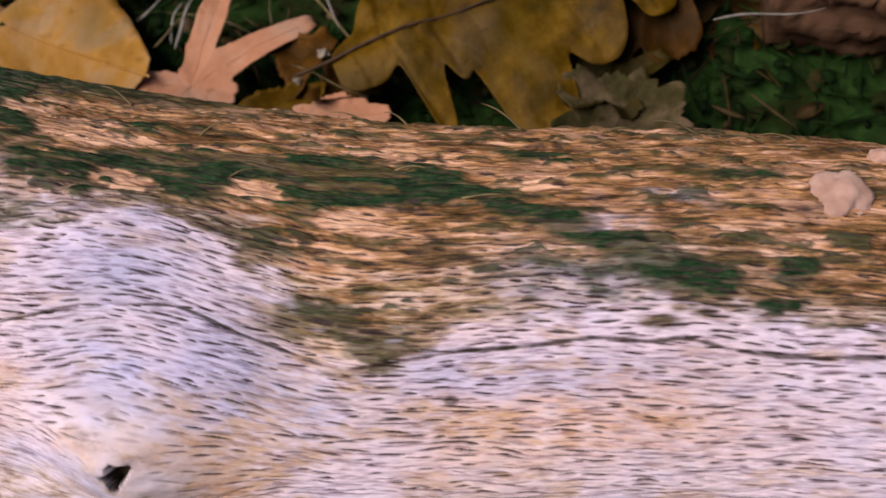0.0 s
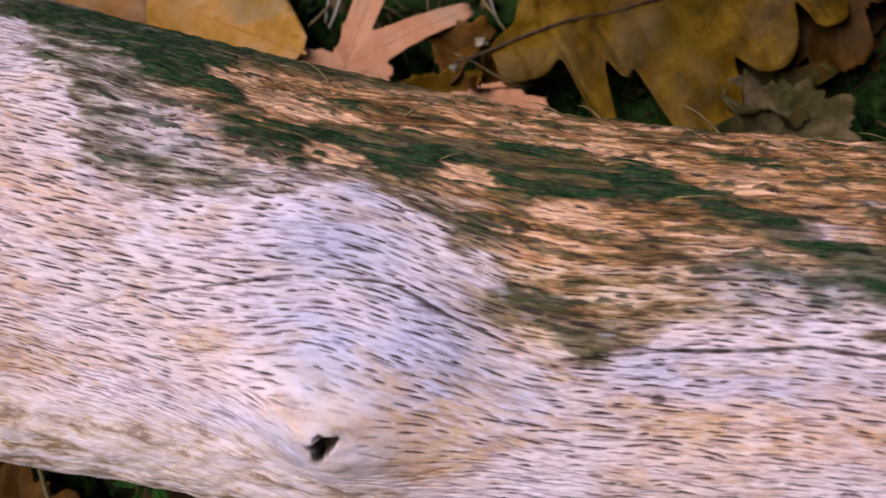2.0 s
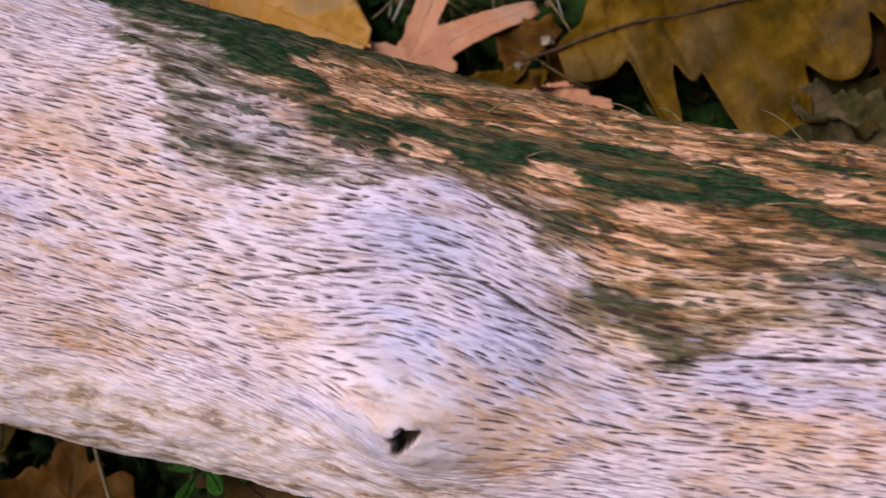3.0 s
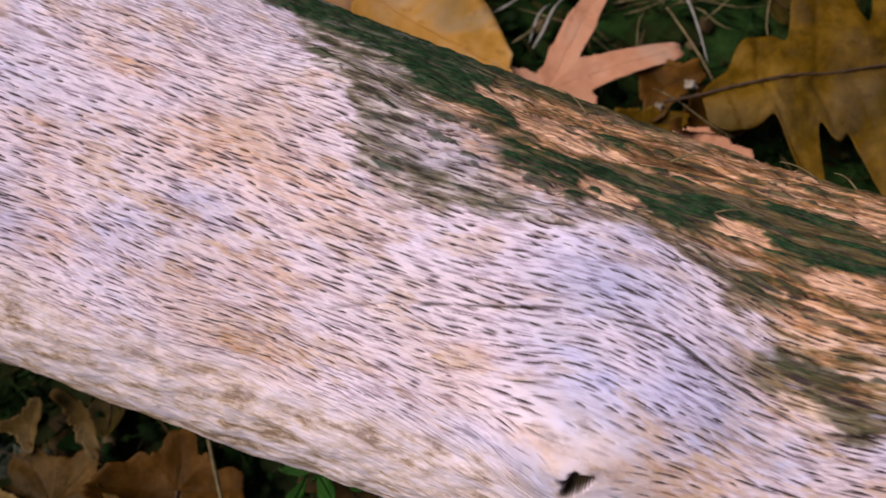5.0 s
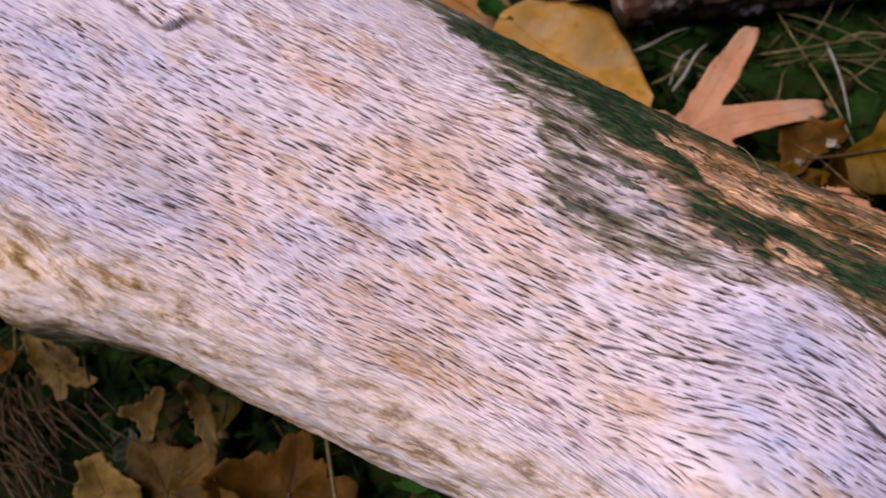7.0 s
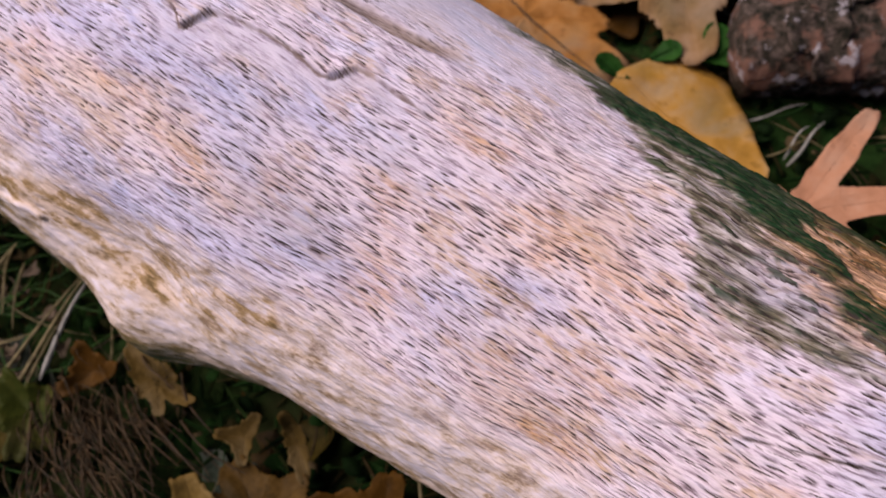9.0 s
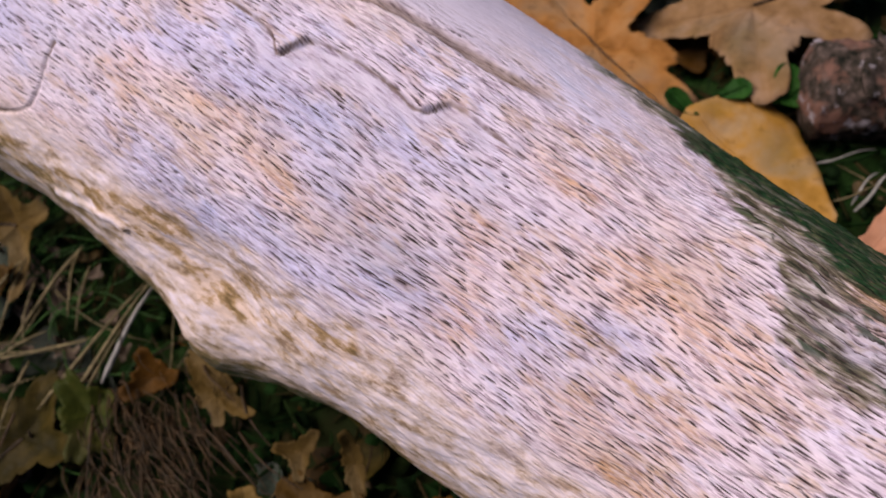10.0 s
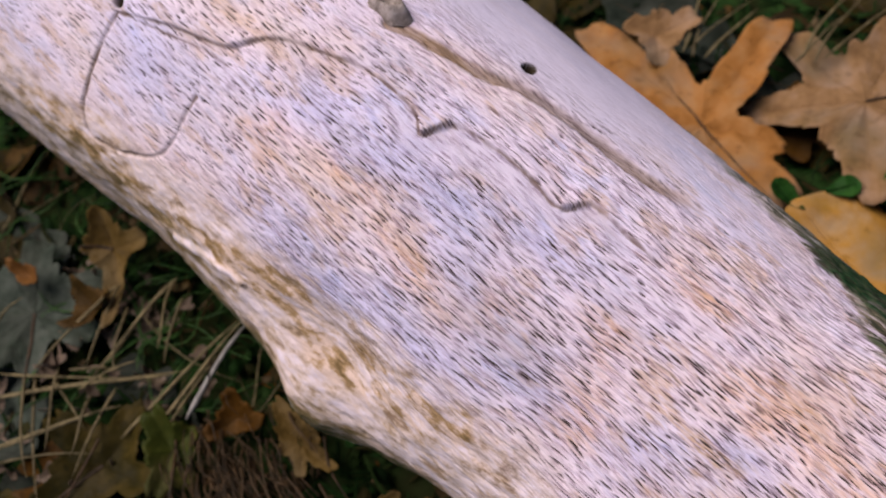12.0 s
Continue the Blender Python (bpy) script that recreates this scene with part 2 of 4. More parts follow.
ORANGE_SCRAP = leaf_material("orange_brown_scrap", (0.12, 0.05, 0.012), (0.22, 0.095, 0.025), (0.30, 0.15, 0.05), (0.12, 0.06, 0.02))
SCRAP = leaf_material("faded_leaf_scrap", (0.07, 0.05, 0.035), (0.19, 0.14, 0.105), (0.33, 0.26, 0.21), (0.1, 0.07, 0.05), 0.8)
MOTTLED_LEAF = leaf_material("mottled_grey_brown_leaf", (0.014, 0.020, 0.004), (0.060, 0.050, 0.020), (0.19, 0.14, 0.085), (0.06, 0.05, 0.02), 0.8)
GREEN_LEAF = leaf_material("green_leaf", (0.006, 0.026, 0.004), (0.012, 0.055, 0.007), (0.03, 0.12, 0.014), (0.03, 0.09, 0.02))
STRAW = plain_material("dry_straw", (0.065, 0.050, 0.019), (0.24, 0.187, 0.090), 300, 0.6, (1, 1, 1))
PALE_STRAW = plain_material("bleached_straw", (0.18, 0.17, 0.155), (0.42, 0.40, 0.38), 300, 0.6)
NEEDLE = plain_material("reddish_needle", (0.010, 0.008, 0.003), (0.085, 0.046, 0.018), 300, 0.6)
BARK = bark_material()
RED_WOOD = plain_material("red_rotten_wood", (0.05, 0.026, 0.012), (0.20, 0.11, 0.07), 120, 0.9, (0.2, 1, 1))
FUNGUS = plain_material("pale_fungus", (0.46, 0.27, 0.21), (0.64, 0.45, 0.39), 160, 0.7)
CHALK = plain_material("white_crumb", (0.18, 0.15, 0.11), (0.42, 0.38, 0.32), 200, 0.8)
STEM = plain_material("dark_leaf_stem", (0.03, 0.018, 0.01), (0.09, 0.05, 0.025), 300, 0.6)


# ---- mesh helpers ----
def link_mesh(name, verts, faces, mat, parent=None, label="", attrs=None, smooth=True):
    me = bpy.data.meshes.new(name)
    verts = np.asarray(verts, np.float32)
    quads = np.asarray(faces, np.int32)
    me.vertices.add(len(verts))
    me.vertices.foreach_set("co", verts.ravel())
    me.loops.add(quads.size)
    me.loops.foreach_set("vertex_index", quads.ravel())
    me.polygons.add(len(quads))
    me.polygons.foreach_set("loop_start", np.arange(len(quads), dtype=np.int32) * quads.shape[1])
    me.polygons.foreach_set("use_smooth", np.full(len(quads), smooth))
    me.update(calc_edges=True)
    for key, values in (attrs or {}).items():
        me.attributes.new(key, "FLOAT", "POINT").data.foreach_set("value", np.asarray(values, np.float32).ravel())
    me.materials.append(mat)
    ob = new(name, me)
    if parent is not None:
        ob.parent = parent
    if label:
        ob["label"] = label
    return ob


def grid_faces(rows, cols, wrap=False):
    a = np.arange(rows * cols).reshape(rows, cols)
    if wrap:
        a = np.concatenate([a, a[:, :1]], 1)
    return np.stack([a[:-1, :-1], a[1:, :-1], a[1:, 1:], a[:-1, 1:]], -1).reshape(-1, 4)


def lattice(ix, iy, seed):
    h = (ix.astype(np.int64) * 374761393 + iy.astype(np.int64) * 668265263 + seed * 974634541) & 0x7FFFFFFF
    h = ((h ^ (h >> 13)) * 1274126177) & 0x7FFFFFFF
    h = ((h ^ (h >> 15)) * 69069 + 12345) & 0x7FFFFFFF
    return ((h ^ (h >> 16)) & 0xFFFF) / 65535.0


def value_noise(x, y, seed=0):
    fx, fy = np.floor(x), np.floor(y)
    tx, ty = x - fx, y - fy
    tx, ty = tx * tx * (3 - 2 * tx), ty * ty * (3 - 2 * ty)
    a = lattice(fx, fy, seed) * (1 - tx) + lattice(fx + 1, fy, seed) * tx
    b = lattice(fx, fy + 1, seed) * (1 - tx) + lattice(fx + 1, fy + 1, seed) * tx
    return a * (1 - ty) + b * ty


def fbm(x, y, seed=0, octaves=4):
    total, amp, size = 0.0, 0.5, 1.0
    for o in range(octaves):
        total = total + amp * value_noise(x * size, y * size, seed + 17 * o)
        amp, size = amp * 0.5, size * 2.03
    return total / (1 - 0.5 ** octaves)


def tube(points, radii, sides=6):
    """A tapered tube along points."""
    pts = [Vector(p) for p in points]
    verts = []
    for i, p in enumerate(pts):
        d = (pts[min(i + 1, len(pts) - 1)] - pts[max(i - 1, 0)]).normalized()
        s = d.cross(Vector((0.13, 0.21, 1))).normalized()
        u = s.cross(d)
        for k in range(sides):
            a = 2 * math.pi * k / sides
            verts.append(p + float(radii[i]) * (math.cos(a) * s + math.sin(a) * u))
    return np.array(verts), grid_faces(len(pts), sides, True)


# ---- ground ----
def spaced(dense, step, far):
    inner = np.arange(-dense, dense + step / 2, step)
    out, size = [], step
    while (out[-1] if out else dense) < far:
        size *= 1.35
        out.append((out[-1] if out else dense) + size)
    return np.concatenate([-np.array(out)[::-1], inner, out])


def ground():
    x, y = np.meshgrid(spaced(0.45, 0.005, 300), spaced(0.45, 0.005, 300), indexing="ij")
    z = -0.022 + 0.020 * fbm(x * 22, y * 22, 5) + 0.008 * fbm(x * 120, y * 120, 9)
    ob = link_mesh("ground", np.stack([x, y, z], -1).reshape(-1, 3), grid_faces(*x.shape), SOIL)
    tagged(ob, "dark damp humus forest floor tinted with green shade, under leaf litter", "ground", kind="structure")


ground()

# ---- the log: centre line, height and radius along its length ----
SIDE = [0.0031, 0.0011, -0.0018, -0.0048, -0.0050, -0.0071, 0.0043, 0.0102]
RISE = [0.0815, 0.0744, 0.0668, 0.0576, 0.0496, 0.0428, 0.0365, 0.0304]
RADIUS = [0.0844, 0.0776, 0.0715, 0.0675, 0.0584, 0.0557, 0.0506, 0.0435]
# swellings and hollows: place along, angle from the top (far side positive), spreads, height
SWELLINGS = [
    (0.119, -38, 0.017, 13, 0.0090), (0.107, 6, 0.018, 9, 0.0035), (0.080, 18, 0.020, 10, 0.003), (0.045, 20, 0.014, 8, 0.003),
    (-0.013, -32, 0.025, 14, -0.005), (-0.077, -64, 0.022, 14, -0.007), (0.045, -45, 0.020, 12, -0.003), (0.150, -10, 0.015, 12, -0.004),
    (0.181, -26, 0.020, 12, -0.003), (-0.082, -95, 0.016, 24, 0.0082), (-0.165, -96, 0.028, 25, -0.003), (-0.034, -96, 0.018, 22, -0.0035), (0.040, -94, 0.028, 22, 0.002),
]


def along(values, x):
    u = np.clip((x + 0.34) / 0.68 * 7, 0, 6.999999)
    i = u.astype(int)
    t = u - i
    v = np.array(values)
    p0, p1, p2, p3 = (v[np.clip(i + k, 0, 7)] for k in (-1, 0, 1, 2))
    return 0.5 * (2 * p1 + (p2 - p0) * t + (2 * p0 - 5 * p1 + 4 * p2 - p3) * t * t + (3 * p1 - p0 - 3 * p2 + p3) * t ** 3)


def smooth(a, b, x):
    t = np.clip((x - a) / (b - a), 0, 1)
    return t * t * (3 - 2 * t)


def blob(x, th, cx, cth, sx, sth):
    return np.exp(-((x - cx) / sx) ** 2 - ((th - cth) / sth) ** 2)


def curved(line, parts=5):
    """A smooth line through (mm along, degrees) points."""
    out = []
    for i in range(len(line) - 1):
        p0, p1, p2, p3 = (np.array(line[min(max(i + k, 0), len(line) - 1)], float) for k in (-1, 0, 1, 2))
        for t in np.linspace(0, 1, parts, endpoint=False):
            out.append(0.5 * (2 * p1 + (p2 - p0) * t + (2 * p0 - 5 * p1 + 4 * p2 - p3) * t * t + (3 * p1 - p0 - 3 * p2 + p3) * t ** 3))
    return out + [np.array(line[-1], float)]


def near_line(x, v, r, line):
    """Distance on the surface to a line of (mm along, degrees) points."""
    best = np.full(x.shape, 1.0)
    pts = [(a * 0.001, radians(b)) for a, b in curved(line)]
    ends = [a for a, _ in pts]
    rows = np.where((x[:, 0] > min(ends) - 0.015) & (x[:, 0] < max(ends) + 0.015))[0]
    part = slice(rows[0], rows[-1] + 1)
    near, vv, rr = x[part], v[part], r[part]
    for (x0, a0), (x1, a1) in zip(pts, pts[1:]):
        lo, hi = np.searchsorted(near[:, 0], (min(x0, x1) - 0.013, max(x0, x1) + 0.013))
        xs, vs, rs = near[lo:hi], vv[lo:hi], rr[lo:hi]
        dx, dv, px, pv = x1 - x0, (a1 - a0) * rs, xs - x0, vs - a0 * rs
        k = np.clip((px * dx + pv * dv) / (dx * dx + dv * dv + 1e-12), 0, 1)
        view = best[part][lo:hi]
        np.minimum(view, np.hypot(px - k * dx, pv - k * dv), out=view)
    return best


WAVY = [(-180, -31), (-162, -25.5), (-143, -21), (-137, -16), (-130, -11.4), (-119, -8), (-108, -4.8), (-98, -4), (-88, -4.7), (-82.5, -7.6), (-78.5, -1.7), (-66, 0.4), (-53, 0.3), (-43, -0.5), (-38, 4.6), (-28, 4.8), (-16, 3.8)]
GROOVE = [(-113, 8), (-106, 10), (-94, 12), (-83, 14), (-73, 17.5), (-60, 19), (-45, 19.5), (-36, 19.6), (-26, 22), (-15, 22.5)]
SPLIT = [(58, -30), (66, -26), (81, -20), (91, -16.5), (101, -13), (112, -10.2), (124, -8.5), (131, -9.8), (138, -12.4), (145, -14.6), (154, -17.3), (161, -18.2), (170, -16.6), (181, -14.5), (195, -13.4), (206, -12), (216, -12.9), (223, -12.4), (232, -14.7), (242, -15.9), (259, -15.4)]
CROSS_1 = [(-180, -31), (-181, -43), (-182.5, -52), (-183, -58), (-179, -63), (-171, -62)]
CROSS_2 = [(-143, -34), (-144, -41), (-145.6, -47.5), (-151, -54), (-163, -59.5), (-171, -62)]
SCABS = [(-205, -70), (-184, -70), (-158, -73), (-135, -71), (-117, -67), (-97, -60), (-75, -65), (-55, -59), (-34, -55)]
PEEL = [(-141, -73.5), (-130, -70.5), (-117, -67.5), (-111, -67.5)]
TRAIL = [(184, 20), (190, 15.5), (198, 12.5), (206, 9), (211, 6.5), (216, 3), (224, 0), (229, -2)]
FORK = [(-180, -31), (-160, -27), (-144, -24), (-128, -24)]


def log():
    step = 0.00052
    xs = np.concatenate([np.linspace(-0.9, -0.29, 60)[:-1], np.arange(-0.29, 0.30, step), np.linspace(0.30, 0.75, 50)])
    ths = np.concatenate([np.linspace(-180, -100, 16)[:-1], np.linspace(-100, 80, 900), np.linspace(80, 180, 20)[1:-1]])
    x, th = np.meshgrid(xs, ths, indexing="ij")
    r = along(RADIUS, x)
    v = np.radians(th) * r
    # grain lines bend round the knot
    vk = radians(-40) * r
    d = v - vk
    psi = v - 0.0095 * np.exp(-((x - 0.119) / 0.028) ** 2) * np.tanh(d / 0.012) * np.exp(-np.abs(d) / np.where(d < 0, 0.022, 0.050))
    psi = psi + 0.0035 * (fbm(x * 26, v * 20, 3) - 0.5)
    u = x + 0.004 * (fbm(x * 20, v * 30, 4) - 0.5)
    warp = 9 * (fbm(x * 60, v * 110, 31) - 0.5)
    fine = 7 * (fbm(x * 190, psi * 600, 37) - 0.5)
    tw = th + warp + fine
    xw = x + 0.006 * (fbm(x * 80, v * 160, 41) - 0.5)
    # the far flank keeps a rough, orange and mossy skin
    edge = np.interp(xw * 1000, [-200, -100, -60, -13, 6, 24, 46, 55, 74, 98, 107, 123, 135, 143, 150, 158, 169, 179, 188, 200, 212, 225, 236, 250, 330],
                     [95, 78, 62, 47, 45, 32, 15, 2, -1, 4, 8, 8, 4, 0, -10, -16, -16, -12, -5, -4, -5, -6, -8, -10, -14])
    rough = smooth(-5, 5, tw - edge + 10 * (fbm(x * 120, psi * 420, 113) - 0.5))
    lo = np.interp(xw * 1000, [84, 101, 120, 144, 159, 176, 190], [15, 12, 15, 14, 18, 18, 19])
    hi = np.interp(xw * 1000, [84, 102, 115, 127, 153, 166, 181, 190], [21, 25, 30, 30, 31, 32, 27, 23])
    moss_and_shade = smooth(-1, 1.5, tw - lo) * smooth(-1, 1.5, hi - tw) * smooth(0.078, 0.086, xw) * smooth(0.192, 0.184, xw)
    rim = np.interp(xw * 1000, [-90, -40, 0, 10, 24, 45, 56, 68, 77, 88], [85, 66, 48, 40, 38, 33, 28, 26, 22.5, 20])
    top = np.interp(xw * 1000, [20, 57, 65, 72, 80, 90], [95, 95, 66, 39, 31, 22])
    moss_and_shade = np.maximum(moss_and_shade, smooth(-1.5, 2, tw - rim) * smooth(-1.5, 2, top - tw) * smooth(0.092, 0.084, xw) * smooth(-0.03, 0.025, xw))
    moss_and_shade = np.maximum(moss_and_shade, 0.85 * smooth(-3, 3, tw - np.interp(xw * 1000, [40, 85, 130], [52, 46, 60])) * smooth(0.02, 0.05, xw) * smooth(0.13, 0.10, xw))
    for cx, cth, sx, sth in ((0.206, 3, 0.016, 5), (0.242, 3.5, 0.006, 3.5), (0.240, -5, 0.005, 3), (0.152, -9, 0.012, 4.5), (0.166, -12, 0.008, 4), (0.190, 36, 0.012, 3), (0.232, 30, 0.010, 4), (0.104, 38, 0.008, 2.5)):
        moss_and_shade = np.maximum(moss_and_shade, (0.45 if cx == 0.206 else 0.62 if cth < -6 else 0.95) * smooth(0.30, 0.70, blob(xw, tw, cx, cth, sx, sth)))
    # olive strip under the near edge: algae with the underside's shade painted in
    moss_and_shade = np.maximum(moss_and_shade, 0.8 * smooth(-78, -94, tw) * smooth(0.0, -0.035, xw) * smooth(-0.17, -0.12, xw))
    moss_and_shade = np.maximum(moss_and_shade, 0.40 * smooth(-62, -74, tw) * smooth(-0.09, -0.14, xw))
    moss_and_shade = np.maximum(moss_and_shade, 0.95 * smooth(0.0050, 0.0022, near_line(x, v, r, TRAIL) + 0.006 * (fbm(x * 130, v * 260, 119) - 0.42)))
    flecks = smooth(0.58, 0.66, fbm(x * 130, psi * 520, 53))
    moss_and_shade = np.maximum(moss_and_shade, 0.75 * flecks * rough) * (0.68 + 0.32 * smooth(0.36, 0.52, fbm(x * 70, psi * 520, 57)))
    chip = 0 * moss_and_shade
    for cx, cth, sx, sth in ((0.107, 17, 0.009, 3.2), (0.136, 19, 0.008, 3.0), (0.090, 27, 0.010, 3), (0.103, 31, 0.012, 2.4), (0.116, 30, 0.008, 2.0), (0.158, 11, 0.012, 3.5), (0.158, 33.5, 0.012, 2.0), (0.073, 38, 0.007, 2.0)):
        chip = np.maximum(chip, smooth(0.3, 0.6, blob(xw, tw, cx, cth, sx, sth)))
    moss_and_shade = moss_and_shade * (1 - chip)
    dull = np.clip(sum(blob(x, tw, *b) for b in ((0.062, 6, 0.020, 10), (0.085, 5, 0.024, 6), (0.045, 22, 0.022, 14), (0.207, 0, 0.030, 9), (0.010, 55, 0.05, 14))), 0, 1)
    dull = np.maximum(dull, 0.75 * smooth(13, 1, tw - edge) * smooth(0.02, 0.05, x))
    dull = np.maximum(dull, smooth(0.078, 0.056, xw))
    pale = np.clip(sum(blob(xw, tw, *b) for b in ((0.074, 12.8, 0.014, 5), (0.096, 9, 0.009, 3), (0.220, 22, 0.006, 2), (0.201, -1, 0.012, 3.5), (0.205, 13, 0.007, 2.5), (0.115, -4, 0.016, 8), (0.106, -14, 0.014, 7), (-0.062, -14, 0.022, 9), (-0.020, -8, 0.016, 6), (-0.10, 2, 0.02, 6), (-0.14, -30, 0.02, 8), (0.119, -39, 0.013, 8))), 0, 1) * 0.8
    pale = pale * (0.35 + 0.65 * smooth(0.40, 0.55, fbm(x * 220, psi * 700, 61)))
    pale = np.maximum(pale, 0.75 * blob(xw, tw, 0.073, 11.5, 0.012, 4) * (0.55 + 0.45 * smooth(0.40, 0.55, fbm(x * 220, psi * 700, 61))))
    pale = np.maximum(pale, 0.9 * smooth(9, 26, th) * smooth(0.0, -0.06, x))
    bare = 1 - rough
    cool = bare * np.clip(sum(blob(xw, tw, *b) for b in ((-0.066, -15, 0.016, 7), (-0.044, -8, 0.014, 5), (-0.048, -27, 0.013, 6), (-0.024, -34, 0.014, 7), (-0.054, -43, 0.022, 7), (-0.095, -44, 0.020, 7), (-0.092, -18, 0.012, 5),
                                                        (-0.112, -15, 0.014, 6), (-0.165, -34, 0.020, 8), (0.008, -33, 0.014, 8), (0.112, -1, 0.016, 7), (0.134, -13, 0.011, 8), (0.138, -22, 0.010, 7), (0.114, -24, 0.014, 6), (0.108, -43, 0.010, 5), (0.024, -20, 0.009, 4), (0.20, -20, 0.03, 5))), 0, 1)
    warm = bare * np.clip(sum(blob(xw, tw, *b) for b in ((-0.011, -28, 0.009, 5), (-0.040, -26, 0.008, 4), (0.026, -3, 0.014, 6), (0.040, -46, 0.014, 4.5), (-0.004, 6, 0.012, 4), (-0.091, -25, 0.010, 4), (-0.062, -32, 0.010, 4), (0.046, -8, 0.010, 6), (-0.016, -14, 0.010, 4),
                                                        (0.019, -37, 0.014, 5), (-0.120, -30, 0.009, 4), (-0.011, -36, 0.009, 4), (0.019, -9, 0.010, 5), (0.110, -35, 0.007, 4), (0.129, -33, 0.006, 3), (0.137, -42, 0.006, 5), (0.172, -10, 0.012, 5), (0.055, -4, 0.010, 4), (0.043, -30, 0.011, 6), (0.21, -30, 0.03, 10))), 0, 1)
    stain = 0.6 * smooth(-48, -68, tw) * smooth(0.18, 0.55, fbm(x * 90, v * 160, 69)) + 0.25 * smooth(-58, -74, tw) + 0.5 * blob(x, tw, 0.135, -42, 0.014, 9) + sum(w * blob(x, tw, *b) for w, b in (
        (0.9, (0.044, -44, 0.011, 3.5)), (0.6, (-0.065, -57, 0.030, 8)), (0.6, (-0.038, -53, 0.018, 6)), (0.35, (0.020, -24, 0.024, 10)), (0.45, (0.030, 6, 0.018, 7)),
        (0.6, (-0.112, -66, 0.020, 6)), (0.4, (0.085, -34, 0.012, 8)), (0.4, (0.140, -36, 0.010, 10)), (0.5, (-0.150, -72, 0.03, 8)), (0.35, (0.060, -70, 0.06, 12)), (0.5, (0.141, -30, 0.009, 12)), (0.55, (0.121, -37, 0.009, 7)), (0.4, (0.108, -45, 0.006, 6)), (0.45, (0.152, -20, 0.012, 8)), (0.4, (0.20, -30, 0.04, 14))))
    stain = np.clip(stain * (0.4 + 1.2 * fbm(x * 110, psi * 260, 67)) + 0.6 * smooth(0.58, 0.70, fbm(x * 80, psi * 230, 71)), 0, 0.95)
    scab = smooth(0.0125, 0.0015, near_line(x, v, r, SCABS) + 0.010 * (fbm(x * 120, v * 150, 115) - 0.5))
    # the last term, below -84 degrees, paints the near edge's shade
    band = 0.40 * smooth(-52, -64, tw) * smooth(-0.02, -0.07, xw) + 1.1 * scab + 0.7 * smooth(-84, -92, tw)
    band = band + 1.0 * blob(x, tw, 0.153, -8, 0.018, 9) + 0.6 * blob(x, tw, 0.185, -4, 0.03, 6)
    crust_and_shade = np.clip(band, 0, 1) * smooth(0.38, 0.54, fbm(x * 75, psi * 200, 111)) * 0.9
    peel = smooth(0.0019, 0.0006, near_line(x, v, r, PEEL))
    crust_and_shade = crust_and_shade * (1 - peel)
    # brown under the near edge stands for shade on the underside
    crust_and_shade = np.maximum(crust_and_shade, 0.85 * smooth(-79, -87, tw) * smooth(0.05, 0.0, x) * smooth(-0.22, -0.14, x))
    flank = smooth(5, -7, tw - np.interp(x, [-0.2, -0.1, -0.03, 0.03, 0.07, 0.10, 0.16], [-59, -50, -46, -54, -50, -45, -58]))
    flank = np.maximum(flank, 0.75 * smooth(0.020, 0.007, np.hypot(x - 0.119, v - radians(-40) * r)))
    # smooth sunken skin on the near side of the wavy lip
    skin_gap = near_line(x, v, r, WAVY)
    lip = np.radians(np.interp(x * 1000, [a for a, _ in WAVY], [b for _, b in WAVY])) * r
    sunk = smooth(0.0095, 0.003, skin_gap + 0.006 * (fbm(x * 90, v * 120, 117) - 0.5)) * smooth(0.001, -0.001, v - lip) * smooth(-0.018, -0.026, x) * smooth(-0.10, -0.085, x)
    pale = np.maximum(pale, 0.75 * sunk)
    # vessel pores, short dashes along the grain, their inner shade painted dark
    strength = (1 - 0.75 * flank) * (1 - 0.5 * smooth(-4, 8, th) * smooth(-0.03, -0.08, x)) * (1 - 0.85 * sunk) * smooth(0.06, 0.32, fbm(x * 45, v * 60, 73)) * (1 - 0.25 * rough) * (0.15 + 0.85 * smooth(-75, -40, th)) * (1 - 0.75 * smooth(22, 32, th) * smooth(0.0, -0.05, x)) * smooth(0.004, 0.009, np.hypot(x - 0.119, v - radians(-40) * r))
    squeeze = np.clip(np.gradient(psi, axis=1) / np.gradient(v, axis=1), 0.35, 1.3)
    pore = np.zeros(x.shape)
    for layer, (du, dv, long, thin, weight) in enumerate(((0.0044, 0.00122, 0.0020, 0.00022, 1.0),)):
        gi, gj = np.floor(u / du), np.floor(psi / dv)
        for di in (-1, 0, 1):
            for dj in (-1, 0, 1):
                ci, cj = gi + di, gj + dj
                k = 10 * layer
                cx = (ci + 0.5 * (cj % 2) + 0.05 + 0.9 * lattice(ci, cj, k + 1)) * du
                cv = (cj + 0.1 + 0.8 * lattice(ci, cj, k + 2)) * dv
                half = long * (0.55 + 1.35 * lattice(ci, cj, k + 3)) * np.interp(x, [-0.16, -0.05], [0.72, 1.0])
                thick = thin * squeeze * (0.6 + 0.9 * lattice(ci, cj, k + 4))
                e = (u - cx) / half
                lean = 0.22 * (lattice(ci, cj, k + 6) - 0.5) * (u - cx)
                dd = np.abs(e) ** 1.9 + ((psi - cv - lean) / thick) ** 2
                pore = np.maximum(pore, weight * np.clip(1.5 * (1 - dd), 0, 1) * smooth(-0.1, 0.75, lattice(ci, cj, k + 5)))
    pore = np.clip(pore * np.clip(strength * 1.2, 0, 1) * (1 + 0.5 * rough), 0, 1)
